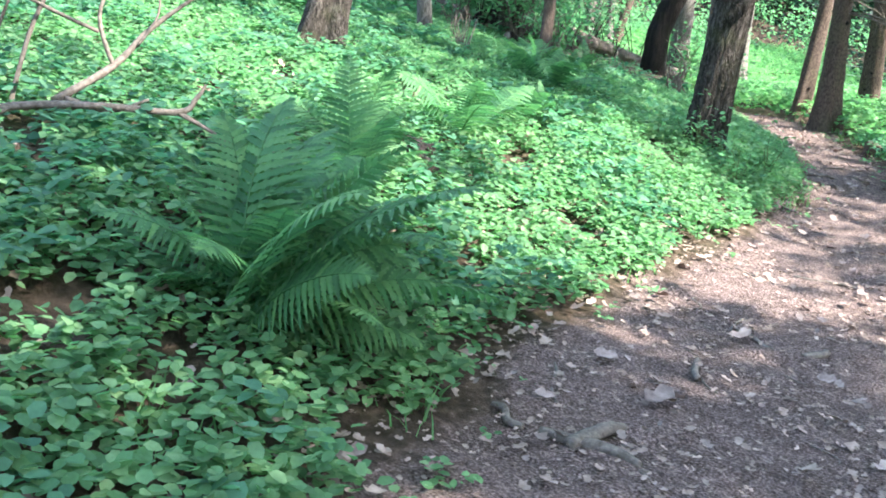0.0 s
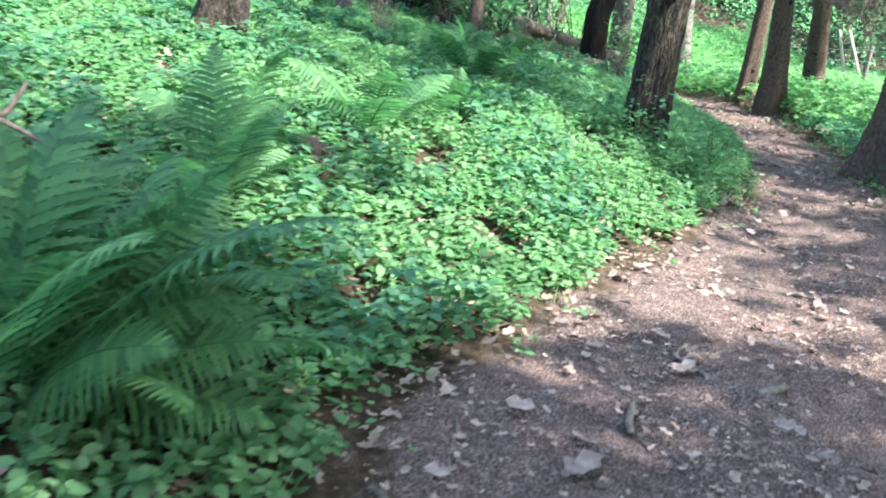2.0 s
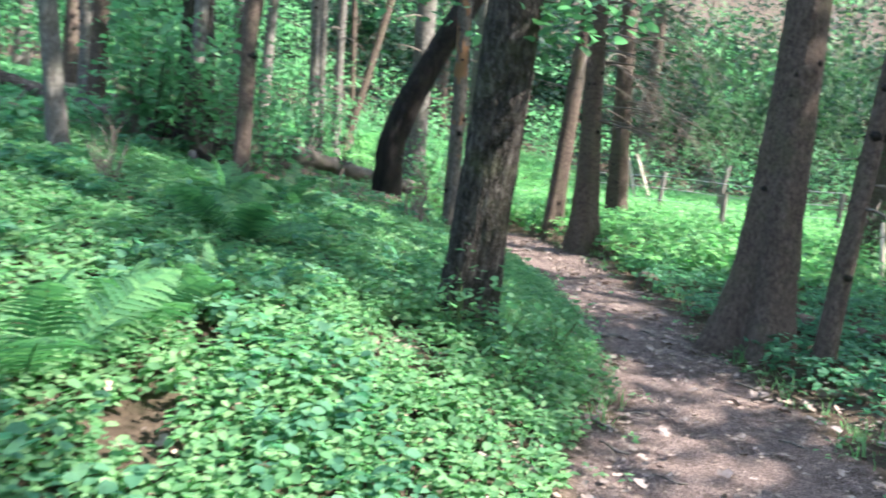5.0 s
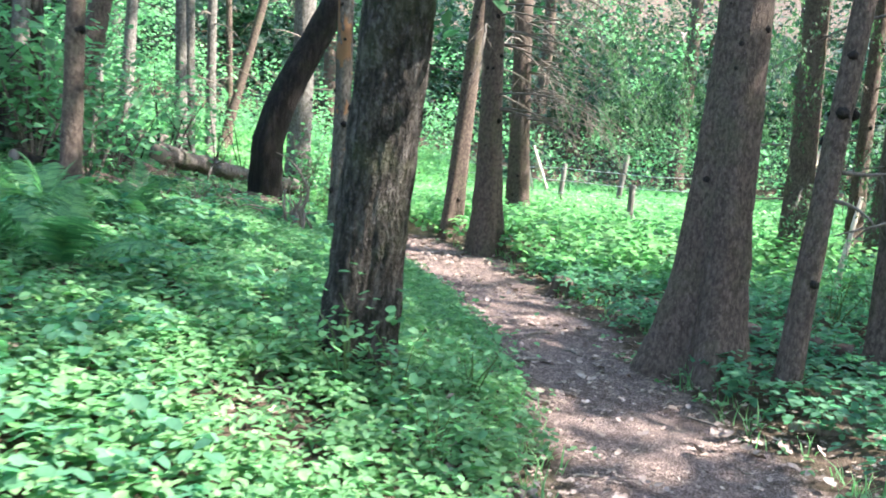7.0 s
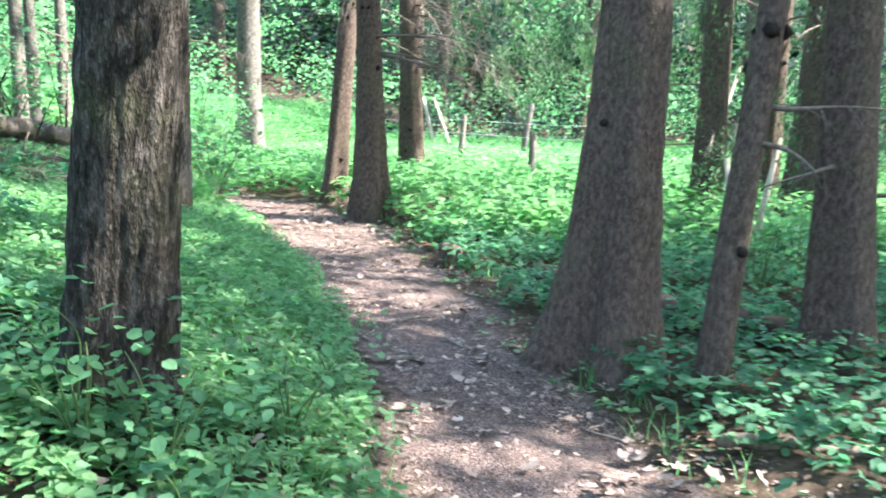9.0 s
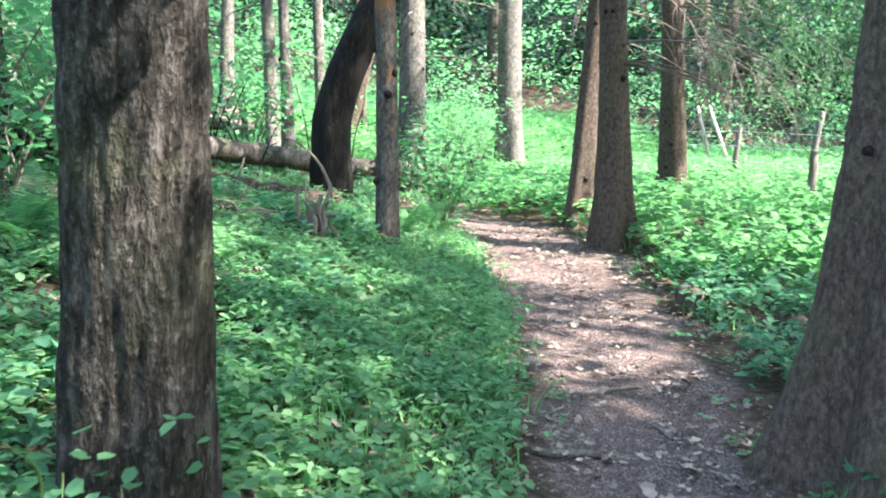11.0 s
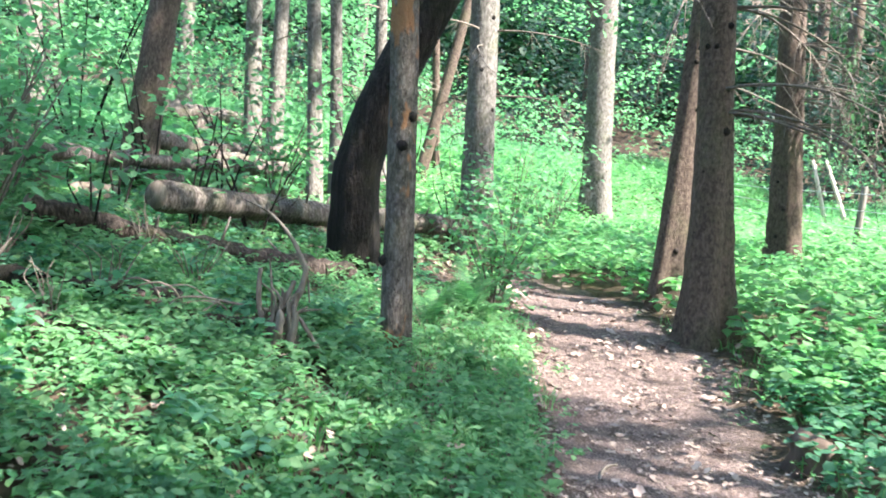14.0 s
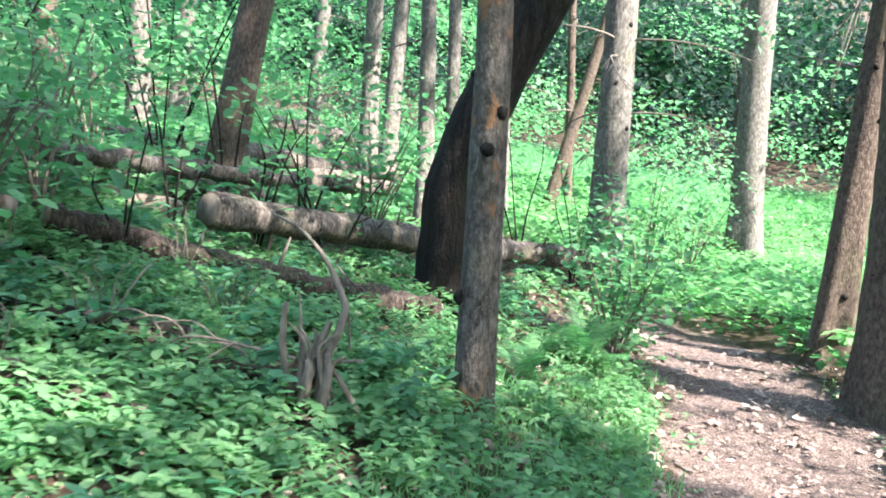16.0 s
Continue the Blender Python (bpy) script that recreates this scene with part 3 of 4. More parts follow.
def cover(name, x, y, per, size, low, high, material, label, shape=ROUND_LEAF, spread=.06):
    """Low plants: a whorl of leaves on each stem."""
    n = len(x)
    h = RNG.uniform(low, high, n)
    a0 = RNG.uniform(0, 6.28, n)
    k = np.repeat(np.arange(n), per)
    yaw = a0[k] + np.tile(np.arange(per) * 6.28 / per, n) + RNG.normal(0, .3, n * per)
    s = RNG.uniform(.7, 1.25, n * per) * size
    px, py = x[k] + RNG.normal(0, spread * .35, n * per), y[k] + RNG.normal(0, spread * .35, n * per)
    pz = land(x, y)[k] + h[k] * RNG.uniform(.75, 1.0, n * per)
    me = leaves_mesh(name, shape, np.stack([px, py, pz], -1), yaw, RNG.normal(-.12, .28, n * per), s, RNG.normal(0, .25, n * per))
    return stuff(name, me, material, label, "plants")


def patchy(x, y, edge, scale=.55, seed=1, level=-.55):
    d = np.maximum(off_left(x, y), off_right(x, y))
    return (d > edge + .14 * wave(x, y, .35, 5)) & (wave(x, y, scale, seed) > level)


# near bank, dense
x, y = scatter(88000, -7, 1.2, -1.2, 12, lambda x, y: (off_left(x, y) > .02) & patchy(x, y, .08, .42, 1, -.62) & (off_left(x, y) < 6.5) & ~((y > 6.3) & (wave(x, y, .5, 8) > .42)) & ~((y > 7.8) & (off_left(x, y) < 1.1) & (RNG.uniform(0, 1, len(x)) < .4)))
cover("ground_cover", x, y, 3, .048, .05, .19, COVER, "low bright green woodland plants covering the bank")
x, y = scatter(16000, -7, 1.2, -1.2, 17, lambda x, y: (off_left(x, y) > .15) & patchy(x, y, .1, .8, 7, .05) & (off_left(x, y) < 6.5) & ~((y > 6.3) & (wave(x, y, .45, 11) > .1)) & ~((y > 7.8) & (off_left(x, y) < 1.1)))
cover("ground_cover", x, y, 5, .062, .08, .28, COVER_DEEP, "taller deep green woodland plants on the bank")
x, y = scatter(16000, -9, -1.5, 7, 17, lambda x, y: patchy(x, y, .1, .45, 9, .1) & (off_left(x, y) > 0))
cover("ground_cover", x, y, 4, .05, .05, .20, COVER, "patchy green plants among dry leaves")
x, y = scatter(15000, -9, -2, -6, 26, lambda x, y: off_left(x, y) > 5.0)
x2, y2 = scatter(30000, -24, -7, 4, 34, lambda x, y: off_left(x, y) > 3)
cover("ground_cover", np.r_[x, x2], np.r_[y, y2], 4, .11, .08, .38, BUSH_LEAF, "green undergrowth deeper in the wood", KITE_LEAF)
x, y = scatter(30000, -26, 18, -16, 36, lambda x, y: ((off_left(x, y) > 6.2) | (off_right(x, y) > 4.2) | ((y < -1) & (np.maximum(off_left(x, y), off_right(x, y)) > .3))) & (wave(x, y, 1.1, 14) > -.7))
cover("ground_cover", x, y, 4, .13, .06, .30, COVER_DEEP, "green undergrowth around the path", KITE_LEAF)
# stragglers on the path's edge
x, y = scatter(16000, -6, 3, -1, 16, lambda x, y: (np.maximum(off_left(x, y), off_right(x, y)) > -.22) & (np.maximum(off_left(x, y), off_right(x, y)) < .2) & (wave(x, y, .22, 4) > .35))
cover("ground_cover", x, y, 4, .036, .02, .10, COVER, "small green seedlings straggling onto the path's edge")
x, y = scatter(11000, -7.5, -.5, 6.0, 14, lambda x, y: (off_left(x, y) > .12) & (wave(x, y, .6, 15) > -.45))
cover("ground_cover", x, y, 7, .055, .05, .20, COVER, "fine feathery herbs between the broader leaves", LONG_LEAF, .12)
# right of the path
x, y = scatter(26000, -2.5, 5.5, -1, 16, lambda x, y: (off_right(x, y) > .05) & patchy(x, y, .10, .6, 12, -.35))
cover("ground_cover", x, y, 4, .062, .05, .26, COVER_DEEP, "shaded green plants beside the path")
# clearing
x, y = scatter(45000, -14, 9, 13.5, 40, lambda x, y: (off_right(x, y) > .15) | (y > 17))
cover("meadow", x, y, 4, .11, .12, .55, BRIGHT, "sunlit green herbs filling the clearing", KITE_LEAF)


def grass(name, x, y, per, low, high, material, label):
    n = len(x) * per
    k = np.repeat(np.arange(len(x)), per)
    px, py = x[k] + RNG.normal(0, .035, n), y[k] + RNG.normal(0, .035, n)
    me = leaves_mesh(name, BLADE, np.stack([px, py, land(px, py)], -1), RNG.uniform(0, 6.28, n), RNG.normal(1.1, .25, n), RNG.uniform(low, high, n))
    return stuff(name, me, material, label, "grass")


x, y = scatter(9000, -6, 2, 0, 17, lambda x, y: (off_left(x, y) > -.02) & (off_left(x, y) < .75) & (wave(x, y, .4, 3) > -.1 + .75 * (y < 7)))
x2, y2 = scatter(4000, -4, 2.5, 3, 16, lambda x, y: (off_right(x, y) > 0) & (off_right(x, y) < .6) & (wave(x, y, .4, 6) > 0))
x3, y3 = scatter(3200, -4.5, -1.2, 8.2, 14, lambda x, y: (off_left(x, y) > .1) & (off_left(x, y) < 1.2))
grass("edge_grass", np.r_[x, x2, x3], np.r_[y, y2, y3], 5, .05, .19, BRIGHT, "thin green grass along the path's edge")

# dry leaves and chips
x, y = scatter(95000, -6, 3.5, -1.5, 16.5, lambda x, y: (off_left(x, y) < .45) & (off_right(x, y) < .6) & (wave(x, y, .5, 2) + RNG.normal(0, .6, len(x)) > -.1))
n = len(x)
stuff("leaf_litter", leaves_mesh("leaf_litter", DRY_LEAF, np.stack([x, y, land(x, y) + RNG.uniform(.010, .032, n)], -1), RNG.uniform(0, 6.28, n), RNG.normal(0, .22, n), RNG.gamma(1.5, .011, n) + .009, RNG.normal(0, .2, n)), LITTER, "dry brown leaves and chips scattered on the path", "leaf litter")
x, y = scatter(24000, -9, .8, -1, 16, lambda x, y: (off_left(x, y) > .0) & ((y > 5.5) | (RNG.uniform(0, 1, len(x)) < .5)))
n = len(x)
stuff("leaf_litter", leaves_mesh("leaf_litter", DRY_LEAF, np.stack([x, y, land(x, y) + RNG.uniform(.015, .07, n)], -1), RNG.uniform(0, 6.28, n), RNG.normal(0, .35, n), RNG.uniform(.025, .075, n), RNG.normal(0, .3, n)), LITTER, "fallen brown leaves under the plants", "leaf litter")


x, y = scatter(8000, -6, 3.5, -1.5, 16.5, lambda x, y: (off_left(x, y) < .5) & (off_right(x, y) < .6) & (wave(x, y, .35, 9) + RNG.normal(0, .7, len(x)) > .55))
n = len(x)
stuff("leaf_litter", leaves_mesh("leaf_litter", DRY_LEAF, np.stack([x, y, land(x, y) + RNG.uniform(.018, .04, n)], -1), RNG.uniform(0, 6.28, n), RNG.normal(0, .25, n), RNG.gamma(3, .013, n) + .02, RNG.normal(0, .35, n)), PALE_LEAF, "bleached curled oak leaves lying on the path", "leaf litter")


# ---- ferns ----
def frond_geo(length, arch, pairs=22, width=.17, teeth=6):
    """A frond: toothed lance-shaped leaflets in pairs along an arching stem."""
    geo = Geo()
    line = []
    for i in range(pairs + 5):
        s = i / (pairs + 4)
        line.append(Vector((0, length * (s * math.cos(arch * .5 * s) * .75), length * (.85 * s - arch * .55 * s * s))))
    geo.tube(line, [.004 * (1 - i / len(line)) + .0012 for i in range(len(line))], 4)
    gap = length / (pairs + 4)
    for i in range(4, len(line) - 1):
        s = (i - 4) / pairs
        w = width * length / .8 * (math.sin(math.pi * min(1, .18 + .85 * s)) ** .8 if s < .45 else (1 - s) * 1.55 + .03)
        t = (line[i + 1] - line[i - 1]).normalized()
        for sgn in (-1, 1):
            out = (Vector((sgn, 0, 0)) + t * .42).normalized()
            nrm = out.cross(t).normalized() * sgn
            droop = RNG.uniform(.10, .30)
            verts, faces = [], []
            for j in range(2 * teeth + 1):
                q = j / (2 * teeth)
                half = gap * .52 * (1 - q) ** .7 * (1.0 if j % 2 else .55) * (.6 + .4 * min(1, q * 6))
                p = line[i] + out * w * q - Vector((0, 0, droop * w * q * q))
                lean = t * half + out * half * .35 * (j % 2)
                verts += [p - nrm * .12 * half, p + lean + nrm * .1 * half, p - t * half + out * half * .35 * (j % 2) + nrm * .1 * half]
                if j:
                    k = 3 * j
                    faces += [(k - 3, k, k + 1, k - 2), (k, k - 3, k - 1, k + 2)]
            geo.add(verts, faces)
    return geo


FRONDS = []
for _ in range(4):
    FRONDS.append(frond_geo(.85, RNG.uniform(.55, 1.0)).mesh("frond"))
SMALL_FRONDS = [frond_geo(.5, RNG.uniform(.4, .8), 16, .15, 4).mesh("frond") for _ in range(3)]


def fern(x, y, count, scale, label, meshes=FRONDS, pull=None, spread=35, rise=6):
    t = thing("fern", on_land(x, y), label, "fern", "ferns")
    for i in range(count):
        a = 360 * i / count + RNG.normal(0, 14)
        if pull is not None:
            a = pull + RNG.normal(0, spread)
        ob = part("frond", meshes[i % len(meshes)], FERN_LEAF, t)
        s = scale * RNG.uniform(.7, 1.12)
        ob.matrix_basis = pose(RNG.normal(0, .03), RNG.normal(0, .03), 0, RNG.normal(rise, 18), RNG.normal(0, 16), a) @ Matrix.Scale(s, 4)
    return t


GREEN_FERN = "green feathery fern growing on the bank"
fern(-.49, 1.30, 20, 1.35, "large dark green fern with long arching fronds", pull=-45, spread=26, rise=4)
fern(-.62, 1.42, 15, 1.0, "dense dark green fern with arching fronds")
fern(-.80, 1.85, 9, 1.05, "large dark green fern with long arching fronds")
fern(-1.55, 2.85, 11, 1.05, "upright feathery fern behind the large fern")
fern(-1.95, 3.3, 11, 1.0, GREEN_FERN)
fern(-2.6, 5.9, 9, .55, GREEN_FERN)
fern(-2.5, 5.25, 9, .8, GREEN_FERN)
fern(-2.28, 4.6, 10, 1.1, "fern with short upright lit fronds")
fern(-3.4, 7.3, 13, .95, GREEN_FERN)
fern(-4.3, 8.2, 12, .8, GREEN_FERN)
fern(-4.2, 9.0, 10, .7, GREEN_FERN)
fern(-4.75, 13.9, 13, .85, "fern leaning over the path's bend")
fern(-4.45, 13.0, 10, .75, "fern leaning over the path's bend")
fern(-3.9, 12.55, 9, .6, GREEN_FERN, SMALL_FRONDS)
for x, y in ((-1.8, 14.2), (-1.5, 14.6), (-2.1, 15.0), (-1.2, 14.0), (-2.3, 14.4), (-.9, 13.3)):
    fern(x, y, 11, 1.0, "bright lit fern in the clearing's edge", SMALL_FRONDS)


# ---- fallen wood ----
def limb(p, q, sag=.04, steps=42):
    p, q = Vector(p), Vector(q)
    out = []
    for i in range(steps + 1):
        s = i / steps
        o = p.lerp(q, s) + Vector((0, 0, -sag * math.sin(math.pi * s)))
        out.append(o + Vector((RNG.normal(0, .008), RNG.normal(0, .008), RNG.normal(0, .008))))
    return out


def fallen_log(p, q, r0, r1, label, material=LOG_BARK, stubs=4, name="fallen_log"):
    base = Vector(p)
    t = thing(name, base, label, "log", "fallen logs")
    pts = [v - base for v in limb(p, q)]
    rs = [(r0 + (r1 - r0) * i / 42) * RNG.uniform(.93, 1.07) for i in range(43)]
    part("log_trunk", Geo().tube(pts, rs, 22, .22), material, t)
    for end, r, way in ((pts[0], r0, pts[0] - pts[1]), (pts[-1], r1, pts[-1] - pts[-2])):
        w = way.normalized()
        part("cut_end", Geo().tube([end - w * .01, end + w * .012], [r * .93, r * .86], 14), DEAD_WOOD, t, "pale broken end")
    for _ in range(stubs):
        i = RNG.integers(4, 40)
        d = Vector((RNG.normal(0, .6), RNG.normal(0, .6), RNG.uniform(.3, 1))).normalized()
        s = RNG.uniform(.05, .22)
        part("stub", Geo().tube([pts[i], pts[i] + d * (rs[i] + s * .5), pts[i] + d * (rs[i] + s)], [.014, .010, .004], 6, .2), TWIG, t)
    return t


def at_land(x, y, up):
    return tuple(on_land(x, y, up))


fallen_log(at_land(-6.05, 11.9, .36), at_land(-7.4, 17.9, .42), .105, .115, "long pale fallen log propped among the plants", stubs=14)
fallen_log(at_land(-6.05, 10.95, .22), at_land(-5.2, 12.95, .13), .07, .075, "brown fallen log with stripped bark on the bank", BROWN_LOG)
fallen_log(at_land(-8.7, 13.6, .42), at_land(-10.3, 17.2, .40), .10, .09, "grey fallen log with a pale broken end")
fallen_log(at_land(-5.55, 9.3, .17), at_land(-4.55, 10.9, .12), .065, .055, "mossy dark fallen log under the bushes", DARK_BARK)
fallen_log(at_land(-5.1, 9.5, .16), at_land(-3.92, 10.4, .09), .085, .06, "rotten brown log lying in the plants", BROWN_LOG)
fallen_log(at_land(-4.75, 10.6, .15), at_land(-4.15, 11.15, .13), .032, .026, "short red-brown rotten branch", RED_WOOD, 1)
fallen_log(at_land(-11, 12.5, .25), at_land(-9.0, 15.6, .3), .12, .10, "long grey fallen log deep in the wood")
fallen_log(at_land(-9.6, 10.6, .2), at_land(-7.4, 13.2, .22), .11, .09, "grey fallen log across the undergrowth")
fallen_log(at_land(-9.2, 9.4, .15), at_land(-6.9, 12.2, .15), .09, .08, "weathered fallen log across the undergrowth", DEAD_WOOD)
fallen_log(at_land(-6.85, 11.2, .42), at_land(-8.4, 15.4, .40), .065, .07, "thin grey fallen log propped over the undergrowth")
fallen_log(at_land(-8.0, 9.1, .36), at_land(-6.05, 10.75, .24), .09, .08, "pale grey fallen log beside the dark oak")
fallen_log(at_land(-7.3, 8.2, .22), at_land(-5.9, 9.9, .18), .06, .05, "thin grey fallen log on the bank", DEAD_WOOD)
fallen_log(at_land(-12.5, 17.5, .4), at_land(-10.8, 19.8, .4), .13, .12, "sunlit bare fallen log", LOG_BARK)
fallen_log(at_land(-16.5, 19.5, .5), at_land(-15, 21.5, .5), .2, .18, "sunlit bare fallen log", LOG_BARK)
fallen_log(at_land(-1.15, 12.5, .05), at_land(-.35, 11.7, .06), .07, .06, "half-rotten log beside the path", RED_WOOD, 1)
fallen_log(at_land(-.2, 10.85, .12), at_land(1.5, 10.1, .12), .09, .075, "dark rotten log behind the spruces", RED_WOOD, 2)
fallen_log(at_land(.2, 8.75, .05), at_land(1.9, 8.85, .09), .03, .025, "bare grey branch lying beside the path", DEAD_WOOD, 3, "fallen_branch")
fallen_log(at_land(-10.6, 23.4, .1), at_land(-7.6, 24.9, .12), .08, .06, "grey branch pile log at the ash tree", LOG_BARK, 5)
fallen_log(at_land(-10.2, 24.6, .1), at_land(-7.8, 23.8, .15), .06, .05, "grey branch pile log at the ash tree", DEAD_WOOD, 5)


def stump(x, y, r, h, label, material=RED_WOOD):
    t = thing("stump", on_land(x, y), label, "stump")
    geo = Geo().tube([(0, 0, -.1), (0, 0, h * .4), (.01, 0, h * .8), (.02, .01, h)], [r * 1.25, r * 1.05, r, r * .8], 18, .35, .25)
    part("stump_body", geo, material, t)
    for i in range(5):
        a = RNG.uniform(0, 6.28)
        p = Vector((math.cos(a), math.sin(a), 0)) * r * .7
        part("splinter", Geo().tube([p + Vector((0, 0, h * .7)), p * 1.02 + Vector((0, 0, h * RNG.uniform(.9, 1.1)))], [r * .22, r * .06], 5, .3), material, t)
    return t


stump(-1.95, 3.75, .14, .17, "crumbling red-brown rotten stump among the plants")
stump(-1.75, 3.65, .10, .14, "crumbling red-brown rotten stump among the plants")
stump(-1.85, 12.80, .12, .18, "low mossy brown root stump at the path's edge")


def crooked(points, radii, seg=7, rough=.12, steps=5):
    """A smooth crooked limb through a few points."""
    pts = [Vector(p) for p in points]
    out, rs = [], []
    for i in range(len(pts) - 1):
        a, b, c, d = pts[max(i - 1, 0)], pts[i], pts[i + 1], pts[min(i + 2, len(pts) - 1)]
        for k in range(steps):
            s = k / steps
            out.append(.5 * ((2 * b) + (c - a) * s + (2 * a - 5 * b + 4 * c - d) * s * s + (3 * b - a - 3 * c + d) * s ** 3))
            rs.append(radii[i] + (radii[i + 1] - radii[i]) * s)
    return Geo().tube(out + [pts[-1]], rs + [radii[-1]], seg, rough)


def across(x, y, eye):
    """Right and ahead, level, as seen from eye."""
    v = Vector((x - eye[0], y - eye[1], 0)).normalized()
    return Vector((v.y, -v.x, 0)), v


def snag():
    rt, ah = across(-4.05, 11.15, (-.8, 8.0))
    t = thing("root_snag", on_land(-4.05, 11.15, .13), "bleached upturned root with antler-like prongs", "dead root")

    def w(a, b, up):
        return rt * a + ah * b + Vector((0, 0, up))

    prongs = (
        ([w(.02, 0, -.05), w(.06, 0, .14), w(.11, .01, .30), w(.09, .02, .38), w(.02, .03, .50), w(-.08, .05, .60), w(-.20, .06, .655)], [.034, .026, .022, .018, .013, .010, .005]),
        ([w(-.03, 0, -.05), w(.0, .02, .12), w(.04, .02, .22), w(.06, .02, .27)], [.034, .026, .02, .012]),
        ([w(-.06, 0, -.02), w(-.10, -.01, .10), w(-.115, -.01, .24), w(-.11, -.01, .33)], [.026, .020, .018, .013]),
        ([w(-.04, .01, .05), w(-.05, .02, .22), w(-.07, .02, .38)], [.012, .009, .004]),
        ([w(-.06, 0, .12), w(-.22, .02, .14), w(-.40, .0, .17), w(-.52, -.02, .15), w(-.57, -.03, .03)], [.011, .009, .008, .007, .004]),
        ([w(-.30, .01, .155), w(-.40, -.03, .08), w(-.42, -.04, .0)], [.007, .005, .003]),
        ([w(-.36, .0, .165), w(-.46, .03, .22), w(-.62, .04, .20)], [.006, .005, .003]),
        ([w(.05, 0, .10), w(.12, -.03, .13), w(.20, -.04, .14)], [.014, .010, .006]),
        ([w(.09, .02, .38), w(.12, .03, .30), w(.14, .03, .16)], [.010, .008, .005]),
        ([w(-.02, -.05, -.05), w(.0, -.06, .08), w(-.01, -.05, .13)], [.034, .028, .012]),
        ([w(.05, -.04, -.05), w(.07, -.05, .08), w(.06, -.04, .16)], [.032, .024, .010]),
    )
    for pts, r in prongs:
        part("prong", crooked(pts, [v * .72 for v in r], 8, .35), DEAD_WOOD, t)
    for _ in range(16):
        a, b, up = RNG.normal(0, .05), RNG.normal(0, .04), RNG.uniform(.12, .26)
        pts = [w(a * 1.7, b, -.06), w(a, b, up * .4), w(a * .8 + RNG.normal(0, .015), b, up * .75), w(a * 1.1 + RNG.normal(0, .03), b, up)]
        part("root_strand", crooked(pts, [.012, .010, .008, .004], 6, .3), DEAD_WOOD, t)
    for _ in range(5):
        a, up = RNG.uniform(-.6, -.15), RNG.uniform(.05, .25)
        pts = [w(a, .1, -.05), w(a - .05, .1, up * .7), w(a - .15, .08, up), w(a - .3, .1, up * .8)]
        part("root_strand", crooked(pts, [.007, .006, .005, .003], 6, .3), DEAD_WOOD, t)


snag()


def dead_branch():
    """The bare branch that lies over the plants beside the first steps."""
    rt, ah = across(-2.0, 1.9, (1.97, -.75))
    t = thing("fallen_branch", on_land(-2.0, 1.75, .10), "bare forked dead branch lying over the plants", "branch")

    def w(a, b, up):
        return rt * a + ah * b + Vector((0, 0, up))

    for pts, r in (
        ([w(-.75, -.2, .02), w(-.45, -.05, .10), w(-.1, 0, .13), w(.25, .02, .13), w(.33, .03, .20), w(.37, .03, .27)], [.022, .02, .018, .016, .012, .006]),
        ([w(.25, .02, .13), w(.40, .0, .06), w(.50, -.02, 0)], [.014, .010, .005]),
        ([w(-.45, -.05, .10), w(-.62, -.2, .0), w(-.75, -.3, -.12)], [.014, .012, .01]),
        ([w(-.3, .1, .12), w(-.05, .2, .30), w(.12, .25, .50), w(.38, .3, .72)], [.02, .018, .013, .006]),
        ([w(-.05, .2, .30), w(-.12, .2, .52), w(-.06, .22, .75), w(-.10, .25, .95)], [.012, .010, .007, .004]),
        ([w(-.12, .2, .45), w(-.4, .15, .56), w(-.7, .1, .72), w(-.9, .1, .74)], [.010, .009, .007, .005]),
        ([w(-.5, .2, .05), w(-.42, .2, .4), w(-.32, .22, .7), w(-.3, .22, 1.0)], [.012, .011, .009, .006]),
        ([w(-.32, .22, .7), w(-.15, .22, .62), w(.05, .24, .82), w(.12, .25, .95)], [.009, .008, .006, .003]),
        ([w(-.62, .3, .05), w(-.58, .3, .35), w(-.52, .3, .55)], [.012, .01, .006]),
        ([w(.05, .22, .4), w(.14, .2, .56), w(.13, .22, .75)], [.008, .006, .003]),
        ([w(-.25, .1, .14), w(-.05, .1, .10), w(.12, .1, .17)], [.014, .012, .006]),
        ([w(-.9, .1, .55), w(-.7, .12, .60), w(-.45, .15, .75)], [.009, .007, .004]),
    ):
        part("branch_limb", crooked(pts, r), TWIG, t)


dead_branch()


def bare_bush(x, y, height, count, label, wood=TWIG, leaves=0, leaf=.07):
    t = thing("bush", on_land(x, y), label, "bush")
    tips = []
    for _ in range(count):
        a, s = RNG.uniform(0, 6.28), RNG.uniform(.15, .6)
        h = height * RNG.uniform(.6, 1.1)
        o = Vector((math.cos(a), math.sin(a), 0)) * s * h
        pts = [(0, 0, -.05), o * .3 + Vector((0, 0, h * .4)), o * .7 + Vector((RNG.normal(0, .04), RNG.normal(0, .04), h * .8)), o + Vector((0, 0, h))]
        part("stem", crooked(pts, [v * min(1, height / .9) for v in (.011, .009, .006, .003)], 5), wood, t)
        tips += [Vector(pts[1]).lerp(Vector(pts[3]), v) for v in RNG.uniform(.1, 1.1, 6)]
    if leaves:
        k = RNG.integers(0, len(tips), leaves)
        pos = np.array([tips[i] for i in k]) + RNG.normal(0, .14, (leaves, 3))
        part("foliage", leaves_mesh("foliage", ROUND_LEAF, pos, RNG.uniform(0, 6.28, leaves), RNG.normal(-.2, .35, leaves), RNG.uniform(.6, 1.4, leaves) * leaf, RNG.normal(0, .3, leaves)), BUSH_LEAF, t)
    return t


